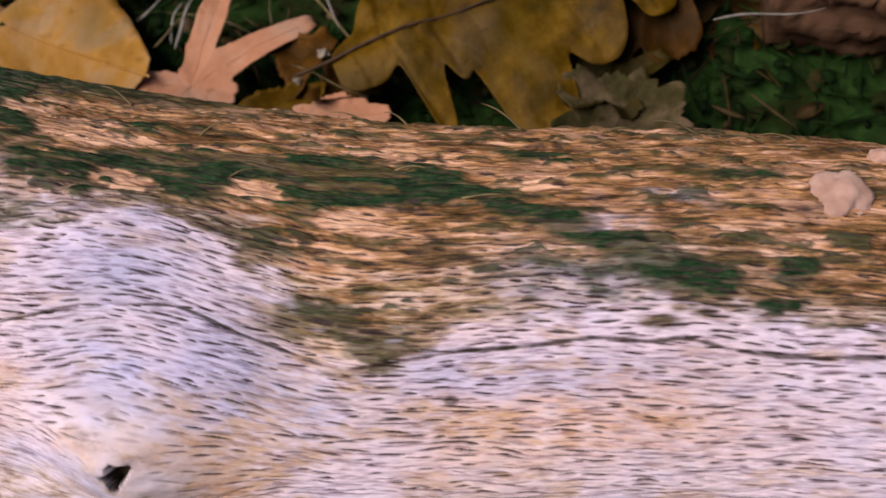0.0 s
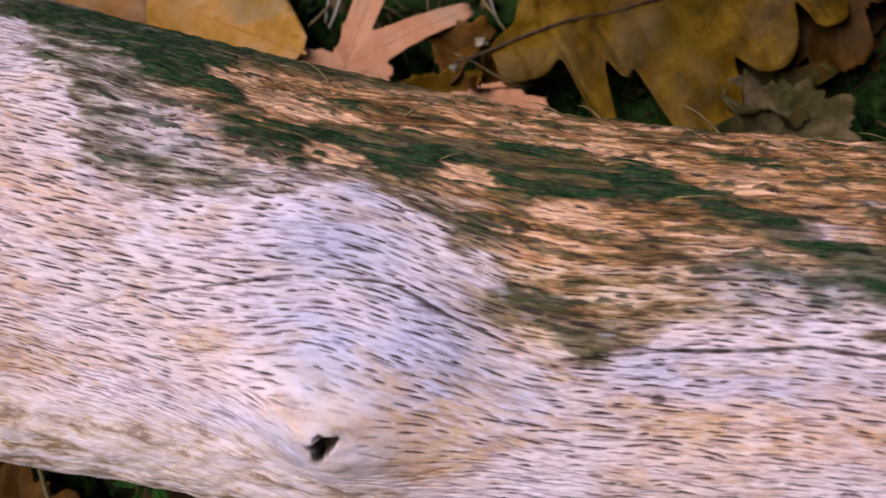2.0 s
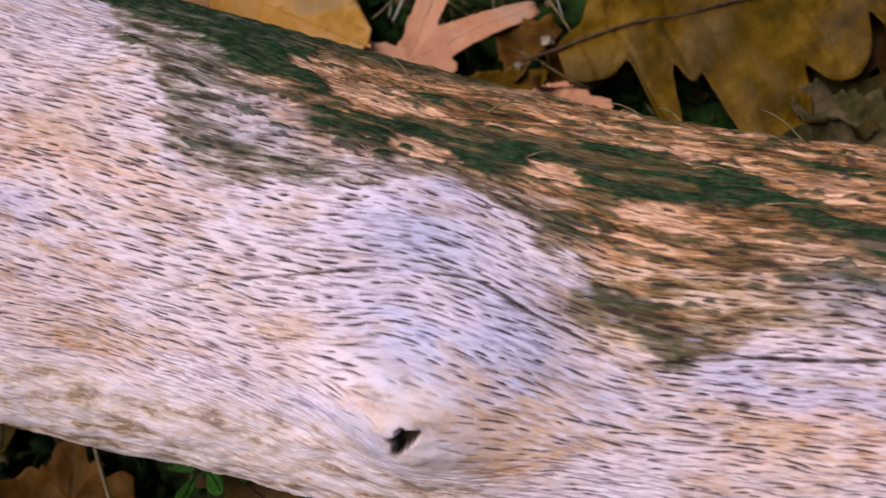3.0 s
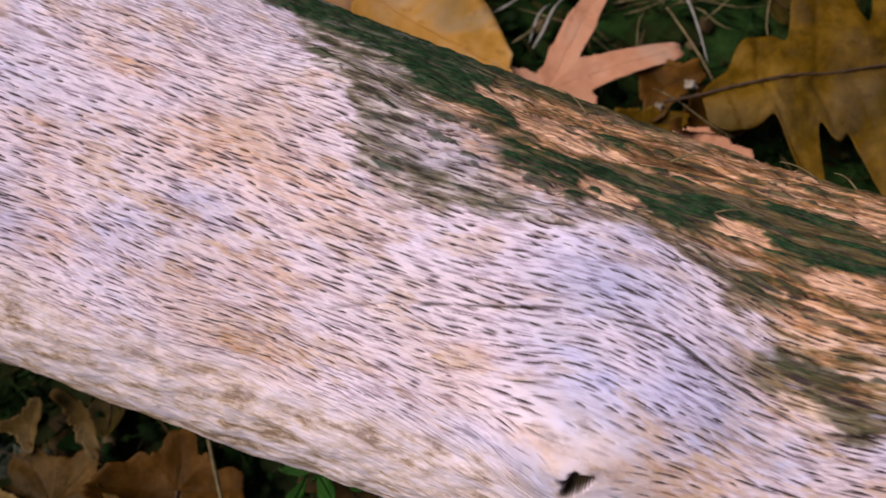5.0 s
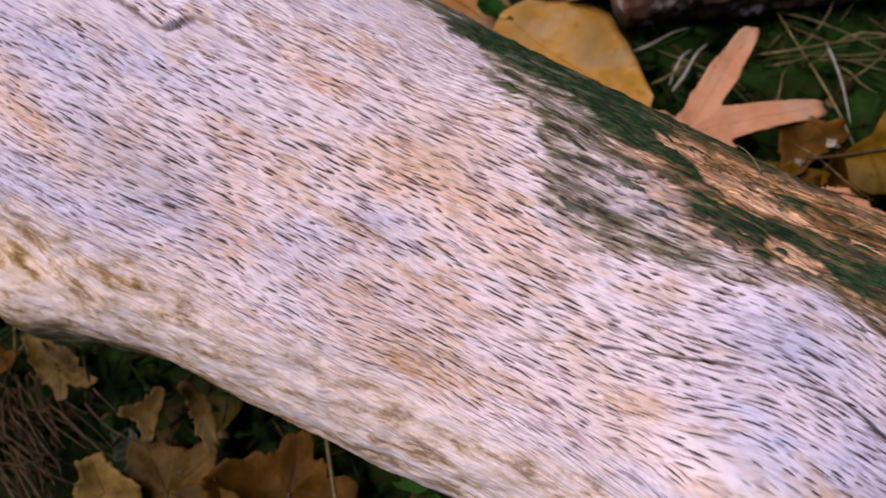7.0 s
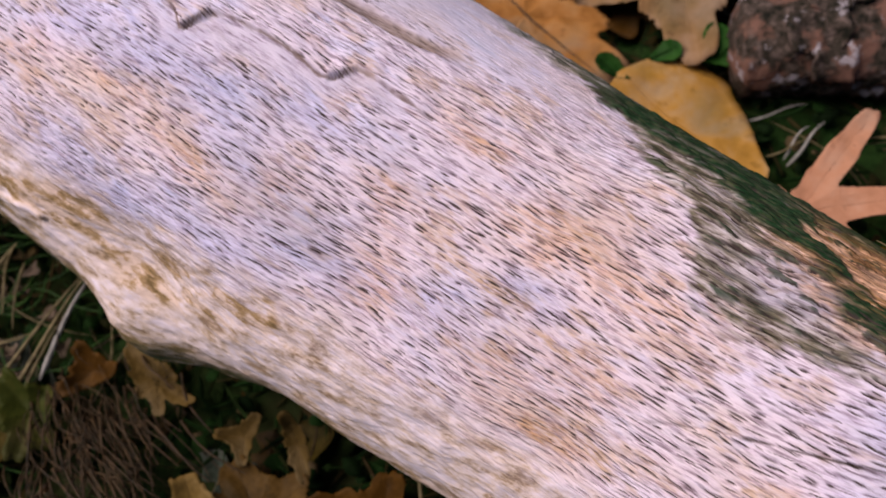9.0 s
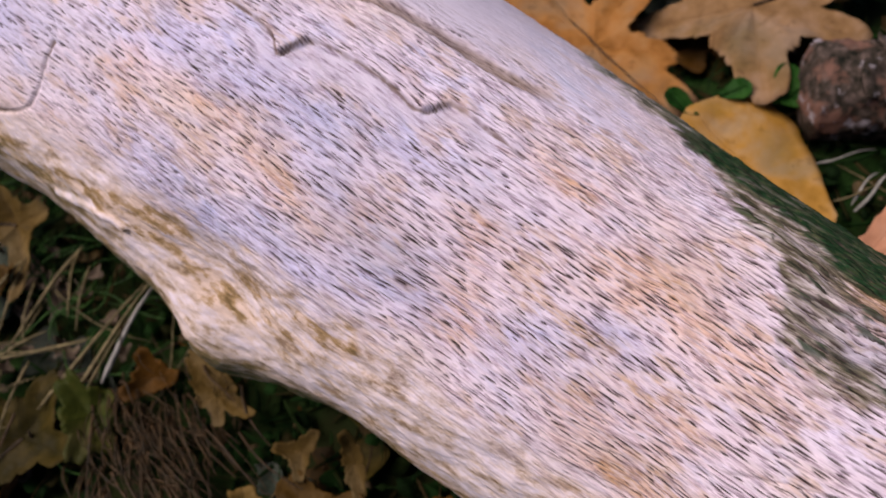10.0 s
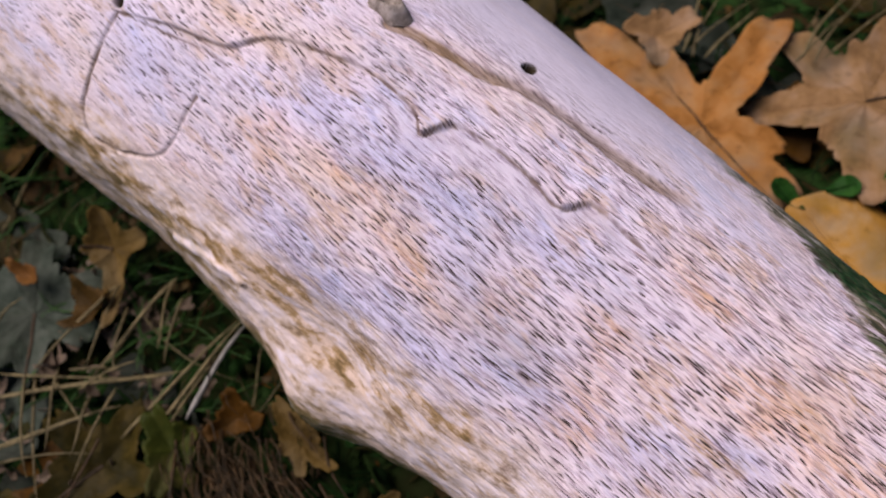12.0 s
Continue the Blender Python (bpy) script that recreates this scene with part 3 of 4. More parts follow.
    streak = 0.6 * fbm(x * 250, psi * 1050, 101, 3) + 0.4 * fbm(x * 140, psi * 420, 103, 3)
    calm = (1 - 0.85 * smooth(18, 28, th) * smooth(0.02, -0.03, x)) * (0.35 + 0.65 * smooth(-78, -46, th)) * (0.3 + 0.7 * smooth(0.006, 0.026, np.hypot(x - 0.119, v - radians(-40) * r))) * (0.4 + 0.6 * smooth(-0.20, -0.08, x))
    streak = 0.54 + (streak - 0.5) * (calm + 0.3 * rough)
    # splits, grooves and holes; crack colour also paints the dark inside holes
    wob = 0.0007 * (fbm(x * 400, v * 400, 79) - 0.5)
    crack = np.zeros(x.shape)
    dent = np.zeros(x.shape)
    seam_shade = np.zeros(x.shape)
    breaks = fbm(x * 110, v * 110, 83)
    # dark seams; along the wavy lip the brown line is its painted shadow
    for line, width, depth, dark in ((WAVY, 0.00040, 0.0004, 0.85), (CROSS_1, 0.00060, 0.0007, 0.95), (CROSS_2, 0.00050, 0.0006, 0.85), (FORK, 0.00026, 0.0003, 0.75)):
        q = near_line(x, v, r, line) + wob
        c = smooth(width * 1.8, width * 0.3, q)
        seam_shade = np.maximum(seam_shade, c * dark * (0.45 + 0.55 * smooth(0.33, 0.55, breaks)))
        dent = dent + depth * c
    q = near_line(x, v, r, SPLIT) + wob
    c = smooth(0.00050 + 0.00010 * smooth(0.16, 0.18, x), 0.00010, q)
    crack = np.maximum(crack, 0.9 * c * np.maximum(smooth(0.36, 0.56, breaks), 0.9 * smooth(0.16, 0.18, x)) * (0.35 + 0.65 * smooth(0.060, 0.085, x)))
    dent = dent + 0.0006 * c * smooth(0.056, 0.075, x)
    q = near_line(x, v, r, GROOVE) + 2 * wob
    groove = smooth(0.0032, 0.0009, q) * smooth(-0.012, -0.034, x)
    crust_and_shade = np.maximum(crust_and_shade, 0.85 * groove)
    # shade in the groove, painted with the same brown
    seam_shade = np.maximum(seam_shade, 0.5 * groove)
    dent = dent + 0.0011 * groove
    lift = 0.0012 * smooth(0.012, 0.001, skin_gap) * smooth(-0.014, -0.024, x) * smooth(-0.182, -0.165, x) * smooth(-0.0013, 0.0011, v - lip)
    q = np.hypot(x + 0.078, v - radians(24) * r)
    pit = smooth(0.0022, 0.0015, q)
    dent, crack = dent + 0.003 * pit, np.maximum(crack, smooth(0.0026, 0.0020, q))
    q = np.hypot(x + 0.1815, v - radians(-29) * r)
    dent, crack = dent + 0.002 * smooth(0.0022, 0.0010, q), np.maximum(crack, smooth(0.0022, 0.0012, q + wob))
    kx, kv = x - 0.119, v - radians(-40) * r
    arms = np.arctan2(kv, kx)
    q = np.hypot(kx, kv) * (1 + 0.30 * np.cos(2 * arms + 1.4) + 0.2 * np.cos(5 * arms)) * 0.92 + 0.0018 * (fbm(x * 520, v * 520, 89) - 0.5)
    knot = smooth(0.0022, 0.0014, q)
    dent, crack = dent + 0.004 * knot, np.maximum(crack, smooth(0.0028, 0.0018, q))
    q = np.hypot(x - 0.180, v - radians(-25) * r)
    crack = np.maximum(crack, 0.7 * smooth(0.0018, 0.0008, q + wob * 2))
    # relief
    body = r + sum(h * blob(x, th, cx, cth, sx, sth) for cx, cth, sx, sth, h in SWELLINGS)
    body = body + 0.0022 * (fbm(x * 18, v * 30, 91) - 0.5) + 0.0009 * calm * (fbm(x * 60, psi * 220, 93) - 0.5) + 0.0008 * (1 - calm) * (fbm(x * 55, v * 90, 94) - 0.5)
    body = body + rough * (0.0016 * (fbm(x * 75, psi * 700, 95) - 0.45) + 0.0008 * moss_and_shade) + 0.0010 * (0.15 + 0.85 * calm) * (1 - 0.7 * flank) * (streak - 0.54) + 0.0016 * flank * (fbm(x * 150, v * 260, 97) - 0.5)
    body = body - 0.00055 * pore - dent + lift - 0.0008 * sunk + 0.0012 * peel
    a = np.radians(th)
    p = np.stack([x, along(SIDE, x) + body * np.sin(a), along(RISE, x) + body * np.cos(a)], -1)
    n = len(ths)
    verts = np.concatenate([p.reshape(-1, 3), [[xs[0] - 0.01, 0.003, 0.08]], [[xs[-1] + 0.01, 0.01, 0.03]]])
    faces = grid_faces(*x.shape, wrap=True)[:, ::-1]
    thing = new("fallen_log")
    tagged(thing, "bleached barkless fallen log with orange mossy flank on leaf litter", "log")
    pad = lambda m: np.concatenate([m.ravel(), [0, 0]])
    link_mesh("trunk", verts, faces, WOOD, thing,
              attrs={"pore": pad(pore), "crust_and_shade": pad(crust_and_shade), "grain_u": pad(u), "grain_v": pad(psi), "porous": pad(strength), "flank": pad(flank), "calm": pad(np.clip(calm, 0, 1)), "moss_and_shade": pad(moss_and_shade), "chip": pad(chip), "rough": pad(rough), "stain": pad(stain), "pale": pad(pale), "dull": pad(dull), "crack": pad(np.clip(crack, 0, 1)), "seam_shade": pad(seam_shade), "cool": pad(cool), "warm": pad(warm)})
    return thing


LOG = log()


# ---- leaves ----
def shell(top, cols_wrap, thick):
    """A thin closed sheet from a grid of points: rows run from the middle to the rim."""
    rows, cols = top.shape[:2]
    low = top.copy()
    low[..., 2] -= thick
    verts = np.concatenate([top.reshape(-1, 3), low.reshape(-1, 3)])
    f = grid_faces(rows, cols, cols_wrap)
    faces = [f, f[:, ::-1] + rows * cols]
    rim = np.arange(cols) + (rows - 1) * cols
    nxt = np.roll(rim, -1) if cols_wrap else rim[1:]
    cur = rim if cols_wrap else rim[:-1]
    faces.append(np.stack([cur, cur + rows * cols, nxt + rows * cols, nxt], -1))
    return verts, np.concatenate(faces)


def star_leaf(name, label, mat, lobes, at, core=12, cup=0.0, wave=3.0, tilt=(0, 0), stem=True, seed=0, group="", crease=0.16, ribs=(), reach_out=1.3, hole=0.015, veins=True, flare=0.0):
    """A lobed leaf. lobes: (direction in degrees, length, half width) in mm from its middle, the last one holds the stem; flare widens them towards their tips."""
    rng = random.Random(seed)
    fine = max(l for _, l, _ in lobes) > 18
    ang = np.linspace(0, 2 * math.pi, 280 if fine else 90, endpoint=False)
    reach = np.full(ang.shape, float(core))
    for deg, length, half in lobes:
        off = np.abs((ang - radians(deg) + math.pi) % (2 * math.pi) - math.pi)
        wobble = 1 + 0.07 * np.sin(ang * 13 + seed + deg) + 0.04 * np.sin(ang * 37 + 2 * seed)
        side = half * 1.35 * wobble / (np.maximum(np.sin(np.minimum(off, math.pi / 2)), 1e-3) + 0.45 * half / length)
        reached = np.clip(off / math.atan2(half, length * 0.8), 0, 1)
        tip = length * (1 - 0.40 * reached ** 3 + 0.025 * np.cos(reached * 7 + deg))
        lobe = np.minimum(tip, side)
        wide = math.atan2(half * 1.15, length * 0.72)
        lobe = lobe + flare * (np.where(off < wide, tip, tip * np.clip(1 - (off - wide) / 0.14, 0, 1)) - lobe)
        reach = np.maximum(reach, np.where(off < 1.4, lobe, 0))
    for _ in range(2 if fine else 1):
        reach = 0.25 * np.roll(reach, 1) + 0.5 * reach + 0.25 * np.roll(reach, -1)
    ca, sa = np.cos(ang), np.sin(ang)
    reach = reach * (1 + 0.26 * (fbm(ca * 4 + 9, sa * 4 + 9, seed + 60) - 0.5) + 0.16 * (fbm(ca * 14 + 40, sa * 14 + 40, seed + 61) - 0.5))
    reach = reach * 0.001
    size = max(l for _, l, _ in lobes) * 0.001
    rows = 16 if fine else 6
    k = np.linspace(hole, 1, rows)[:, None]
    px, py = k * reach * np.cos(ang), k * reach * np.sin(ang)

    def height(x, y):
        x, y = np.asarray(x, float), np.asarray(y, float)
        rr = np.hypot(x, y) / size
        fold = np.full(np.shape(x), 9.0)
        for deg, length, half in lobes:
            c, s = math.cos(radians(deg)), math.sin(radians(deg))
            fold = np.minimum(fold, np.where(x * c + y * s > 0, np.abs(-x * s + y * c), np.hypot(x, y)))
        h = crease * np.minimum(fold, 0.011) + cup * 0.0016 * rr ** 2 + 0.006 * np.clip(rr - 0.35, 0, 1) ** 1.5 * np.sin(3 * np.arctan2(y, x) + seed) + wave * 0.001 * 2 * (fbm(np.asarray(x) * 34 + 50 + seed, np.asarray(y) * 34 + 90, seed) - 0.5)
        return h + 0.0022 * (fbm(np.asarray(x) * 130 + 7, np.asarray(y) * 130 + 3, seed + 5) - 0.5)

    vein = np.zeros(px.shape)
    for deg, length, half in lobes:
        c, s = math.cos(radians(deg)), math.sin(radians(deg))
        a, b = px * c + py * s, -px * s + py * c
        vein = np.maximum(vein, np.exp(-(b / 0.0009) ** 2) * (a > 0) * 0.2)
        for m in range(1, 6):
            q = a - m * length * 0.00018 - 0.9 * np.abs(b)
            vein = np.maximum(vein, 0.10 * np.exp(-(q / 0.0006) ** 2) * (a > 0) * (np.abs(b) < half * 0.0012))
    pz = height(px, py) + 0.0004 * vein
    verts, faces = shell(np.stack([px, py, pz], -1), True, 0.0004)
    thing = new(name)
    thing.matrix_world = pose(at[0] * 0.001, at[1] * 0.001, at[2] * 0.001, *tilt, 0)
    tagged(thing, label, "leaf", group)
    blade = link_mesh("blade", verts, faces, mat, thing, attrs={"vein": np.concatenate([vein.ravel()] * 2)})
    for i, (deg, length, half) in enumerate(lobes):
        last = i == len(lobes) - 1 and stem
        rib = i in ribs
        if not veins:
            break
        steps = np.linspace(0, reach_out if last else 0.86, 9)
        xs, ys = steps * length * 0.001 * math.cos(radians(deg)), steps * length * 0.001 * math.sin(radians(deg))
        zs = height(xs, ys) + 0.0002
        if last:
            xs = xs + 0.003 * steps ** 2 * rng.uniform(-1, 1)
        v, f = tube(list(zip(xs, ys, zs)), np.linspace(0.0007 if last else 0.0006 if rib else 0.00014, 0.0005 if last else 0.00008, 9), 5)
        link_mesh("stem" if last else "vein", v, f, STEM if last or rib else mat, thing if last else blade, attrs={"vein": np.full(len(v), 0.15)})
    return thing


def leaf_sheet(name, label, mat, top, vein):
    """A leaf whose blade is a thin closed sheet over a grid of points."""
    low = top.copy()
    low[..., 2] -= 0.0004
    n = top.shape[0] * top.shape[1]
    f = grid_faces(*top.shape[:2])
    a = np.arange(n).reshape(top.shape[:2])
    ring = np.concatenate([a[:, 0], a[-1, 1:], a[-2::-1, -1], a[0, -2:0:-1]])
    nxt = np.roll(ring, -1)
    faces = np.concatenate([f, f[:, ::-1] + n, np.stack([ring, ring + n, nxt + n, nxt], -1)])
    thing = new(name)
    tagged(thing, label, "leaf")
    blade = link_mesh("blade", np.concatenate([top.reshape(-1, 3), low.reshape(-1, 3)]), faces, mat, thing, attrs={"vein": np.concatenate([vein.ravel()] * 2)})
    return thing, blade


def pinnate_leaf(name, label, mat, length, body, near, far, at, turn, tilt=(0, 0), seed=1, slant=0.1):
    """A deeply lobed leaf along its midrib. near, far: lobes to its right and left as (place along, half width, reach) in mm; body: half width of the web."""
    a = np.linspace(0, length, 150)[:, None]
    v = np.linspace(-1, 1, 31)[None, :]

    def edge(lobes):
        e = body * np.clip(np.sin(math.pi * np.clip(a / length, 0.002, 0.998)), 0, 1) ** 0.6
        for c, w, reach in lobes:
            u = np.clip(np.abs(a - c) / w, 0, 1)
            e = np.maximum(e, reach * (1 - u ** 3.2) ** 0.55 * (1 + 0.10 * (fbm(a * 0.35 + c, 0 * a + 3, seed) - 0.5)))
        for _ in range(3):
            e = np.concatenate([e[:1], 0.25 * e[:-2] + 0.5 * e[1:-1] + 0.25 * e[2:], e[-1:]])
        return e

    b = np.where(v < 0, edge(near), edge(far)) * v
    x, y = (a + slant * np.abs(b)) * 0.001, b * 0.001
    ribs = np.zeros(b.shape)
    for side, lobes in ((-1, near), (1, far)):
        for c, w, reach in lobes:
            if w > 4:
                ribs = np.maximum(ribs, np.exp(-((a - c + 0.18 * (reach - np.abs(b))) / 0.7) ** 2) * (b * side > 0) * (np.abs(b) < reach * 0.9))
    vein = np.maximum(0.55 * np.exp(-(b / 0.8) ** 2), 0.35 * ribs)
    z = 0.20 * np.minimum(np.abs(y), 0.010) + 0.006 * (fbm(x * 45, y * 45 + 40, seed) - 0.5) * 2 - 1.6 * y * y - 0.0006 * ribs + 0.0022 * (fbm(x * 140, y * 140 + 9, seed + 4) - 0.5)
    thing, blade = leaf_sheet(name, label, mat, np.stack([x, y, z], -1), vein)
    k = np.linspace(-0.10, 0.97, 22)
    kx = k * length * 0.001
    kz = 0.006 * (fbm(np.clip(kx, 0, 1) * 45, 0 * kx + 40, seed) - 0.5) * 2 + 0.0009
    vv, ff = tube(list(zip(kx, 0.0012 * np.sin(k * 5), kz)), np.linspace(0.00065, 0.0003, 22), 6)
    link_mesh("midrib", vv, ff, STEM, blade)
    thing.matrix_world = pose(at[0] * 0.001, at[1] * 0.001, at[2] * 0.001, *tilt, turn)
    return thing


def oak_leaf(name, label, mat, length, width, lobes, depth, seed, curl=0.12, cup=0.1, stem=1.3):
    """A leaf built along its midrib, with lobes swept towards the tip."""
    s = np.linspace(0, 1, 48)[:, None]
    v = np.linspace(-1, 1, 13)[None, :]
    env = np.sin(np.pi * np.clip(0.06 + 0.92 * s, 0, 1)) ** 0.55 * (0.45 + 0.75 * s - 0.25 * s ** 3)
    shift = 0.12 * (v > 0) + 0.11 * np.sin(7 * s + seed + 2.0 * (v > 0))
    depth = np.clip(depth * (0.75 + 0.6 * fbm(s * 5 + 3, 0 * s + 7 + 5 * (v > 0), seed)), 0, 0.85) if depth > 0.3 else depth
    comb = 0.5 - 0.5 * np.cos(2 * np.pi * (lobes * s + shift))
    half = width / 2 * env * ((1 - depth) + depth * comb ** 0.7) * np.clip((1 - s) / 0.05, 0.02, 1) ** 0.5
    y = v * half
    x = s * length * 0.92 + 0.55 * np.abs(y) * (1 - s)
    z = curl * length * (s - 0.45) ** 2 * 2 + cup * np.abs(y) + 0.004 * (fbm(x * 60, y * 60 + 40, seed) - 0.5) * 2 + np.sign(cup) * 8 * y ** 2
    vein = np.exp(-(y / 0.0009) ** 2) * 0.5 + 0.22 * np.exp(-((((lobes * s + shift) % 1.0) - 0.5) / 0.05) ** 2) * (np.abs(v) < 0.85)
    thing, blade = leaf_sheet(name, label, mat, np.stack(np.broadcast_arrays(x - length * 0.45, y, z + 0.0004 * vein), -1), vein)
    k = np.linspace(1 - stem, 0.9, 14)
    kc = np.clip(k, 0, 1)
    zz = curl * length * (kc - 0.45) ** 2 * 2 + 0.004 * (fbm(kc * length * 0.92 * 60, 0 * kc + 40, seed) - 0.5) * 2 + 0.0004
    vv, ff = tube(list(zip(k * length * 0.92 - length * 0.45, 0.002 * np.sin(k * 3 + seed) * (k < 0), zz)), np.linspace(0.0006, 0.0002, 14), 5)
    link_mesh("midrib", vv, ff, STEM if np.max(depth) > 0.3 else mat, blade)
    return thing


def simple_leaf(name, label, mat, length, width, at, turn, tilt=(0, 0), seed=1, curl=0.08, cup=0.15):
    ob = oak_leaf(name, label, mat, length * 0.001, width * 0.001, 3, 0.06, seed, curl, cup, 1.03)
    ob.matrix_world = pose(at[0] * 0.001, at[1] * 0.001, at[2] * 0.001, *tilt, turn)
    return ob


# leaves by the far flank
simple_leaf("oak_leaf", "yellow-brown oval leaf tucked against the log", YELLOW_LEAF, 76, 72, (16, 93, 11), 164, (-8, 0), 3, 0.10, -0.10)
star_leaf("oak_leaf", "pinkish dry oak leaf with two long narrow lobes", PINK_LEAF,
          [(83, 49, 5.0), (36, 49, 6.2), (178, 20, 5), (-8, 18, 8), (-60, 34, 14), (-120, 30, 12)], (62, 82, 12), 7, -1, 2.5, (4, 0), False, 2, crease=0.22, flare=0.15)
pinnate_leaf("oak_leaf", "large ochre-brown oak leaf with deep lobes beside the log", BROWN_LEAF, 122, 17,
             [(10, 12, 14), (26.5, 5.2, 40), (38, 4.6, 21), (56, 14.5, 56), (80, 13, 34), (102, 10, 26)],
             [(20, 11, 17), (42, 13, 36), (68, 11.5, 44), (93, 10, 32)], (112, 91, 15), 27, (5, 0), 5, 0.05)
star_leaf("oak_leaf", "reddish brown oak leaf under an ochre leaf", RUST_LEAF,
          [(10, 40, 12), (60, 34, 11), (150, 38, 12), (210, 36, 12), (-72, 34, 13), (-112, 34, 11)], (210, 136, 12), 17, -4, 6, (6, -6), False, 6, crease=0.3)
star_leaf("oak_leaf", "orange-tan oak leaf with dark midrib lying along the log", TAN_LEAF,
          [(96, 62, 10), (-15, 52, 16), (22, 34, 8), (158, 36, 10), (-60, 52, 22), (-110, 46, 22), (150, 50, 6), (168, 74, 12)], (-66, 112, 11), 13, -3, 5, (5, 2), False, 8, crease=0.22, ribs=(1, 3), flare=0.25)
star_leaf("oak_leaf", "dusty pinkish tan lobed oak leaf on the litter", DUSTY_LEAF,
          [(212, 44, 10), (-56, 46, 13), (-90, 23, 14), (-132, 27, 9), (100, 55, 14), (10, 44, 10), (160, 46, 9), (50, 48, 9)], (-22, 158, 13), 19, -3, 6, (3, -4), True, 11, crease=0.25)
star_leaf("oak_leaf", "small greyish brown leaf fragment on the litter", DUSTY_LEAF,
          [(65, 20, 8), (200, 14, 7), (310, 16, 7)], (-108, 138, 12), 8, 2, 4, (5, 8), False, 12, crease=0.3)
star_leaf("oak_leaf", "crumpled mottled grey-brown leaf against the log", MOTTLED_LEAF,
          [(-75, 24, 9), (-30, 24, 9), (10, 19, 8), (60, 13, 7), (120, 13, 7), (165, 20, 9), (215, 24, 9)], (206, 84, 9), 10, 3, 6, (8, 4), False, 13, crease=0.25)
star_leaf("oak_leaf", "torn olive-brown leaf under a crumpled leaf", DARK_LEAF,
          [(-60, 16, 6), (30, 20, 6), (140, 16, 6), (230, 18, 6)], (200, 94, 4), 9, 3, 8, (-6, 8), False, 14, crease=0.6)
star_leaf("oak_leaf", "pinkish leaf edge under a brown leaf", PINK_LEAF,
          [(4, 18, 5), (184, 17, 5), (270, 22, 12)], (116, 75, 11), 7, 1, 2.5, (10, 0), False, 15)
star_leaf("oak_leaf", "small rust-brown leaf fragment", RUST_LEAF, [(30, 14, 6), (150, 12, 6), (270, 14, 6)], (99, 96, 7), 8, 3, 5, (12, -8), False, 17, crease=0.4)
star_leaf("oak_leaf", "small rust-brown curled leaf fragment", RUST_LEAF, [(0, 14, 6), (110, 12, 6), (230, 16, 6)], (116, 88, 6), 9, 4, 6, (-10, 8), False, 19, crease=0.4)
star_leaf("oak_leaf", "thin ochre leaf scrap beside the log", BROWN_LEAF, [(20, 15, 4), (200, 16, 4)], (96, 80, 8), 4, 3, 4, (8, 8), False, 20, crease=0.4)
for x, y, turn, size, seed in ((-8, 119, 50, 14, 1), (6, 131, 100, 18, 2), (-22, 103, 163, 17, 3), (11, 128, 40, 15, 4)):
    simple_leaf("green_leaflet", "small fresh green leaflet among dry leaves", GREEN_LEAF, size, size * 0.8, (x, y, 13), turn, (12, -10), seed)

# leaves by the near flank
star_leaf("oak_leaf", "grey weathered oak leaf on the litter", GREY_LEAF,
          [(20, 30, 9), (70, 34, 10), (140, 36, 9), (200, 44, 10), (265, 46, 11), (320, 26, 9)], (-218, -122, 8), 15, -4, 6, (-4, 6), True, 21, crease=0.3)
star_leaf("oak_leaf", "curled tan leaf with an orange edge", SHADED_TAN, [(60, 16, 7), (150, 17, 6), (-34, 31, 4), (210, 12, 6)], (-211, -83, 14), 9, 9, 5, (16, 18), True, 23, crease=0.5)
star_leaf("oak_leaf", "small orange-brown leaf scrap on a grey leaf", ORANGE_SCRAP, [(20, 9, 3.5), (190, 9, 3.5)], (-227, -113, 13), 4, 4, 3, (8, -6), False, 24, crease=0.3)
star_leaf("oak_leaf", "yellowish brown leaf fragment with green tinge", SHADED_OCHRE, [(60, 10, 5), (170, 12, 5), (290, 12, 5)], (-197, -104, 12), 7, 4, 4, (10, -10), False, 25, crease=0.4)
star_leaf("oak_leaf", "dull tan leaf with a small hole", SHADED_TAN, [(2, 19, 3), (-42, 13, 3), (75, 7, 6), (168, 17, 4.5), (250, 8, 4)], (-95, -86, 10), 7, 3, 3, (-8, 6), False, 27, crease=0.2, hole=0.13)
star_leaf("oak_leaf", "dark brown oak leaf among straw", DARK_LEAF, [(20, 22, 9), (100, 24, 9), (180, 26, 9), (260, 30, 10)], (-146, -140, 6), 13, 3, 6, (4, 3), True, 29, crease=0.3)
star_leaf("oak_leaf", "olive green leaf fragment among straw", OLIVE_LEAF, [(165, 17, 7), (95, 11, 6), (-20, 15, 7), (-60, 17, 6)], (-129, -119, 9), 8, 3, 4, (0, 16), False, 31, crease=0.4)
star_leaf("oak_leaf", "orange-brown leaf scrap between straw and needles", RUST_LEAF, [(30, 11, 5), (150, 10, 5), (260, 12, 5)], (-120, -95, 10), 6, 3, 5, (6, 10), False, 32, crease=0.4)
star_leaf("oak_leaf", "dark brown oak leaf under the log", SHADED_OCHRE, [(10, 30, 9), (70, 20, 9), (150, 22, 9), (220, 34, 10), (300, 30, 10)], (-36, -102, 4), 14, 4, 7, (4, -4), True, 33, crease=0.35)
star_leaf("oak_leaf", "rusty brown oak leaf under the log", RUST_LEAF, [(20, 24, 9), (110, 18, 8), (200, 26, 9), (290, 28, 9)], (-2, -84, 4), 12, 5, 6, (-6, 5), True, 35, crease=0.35)
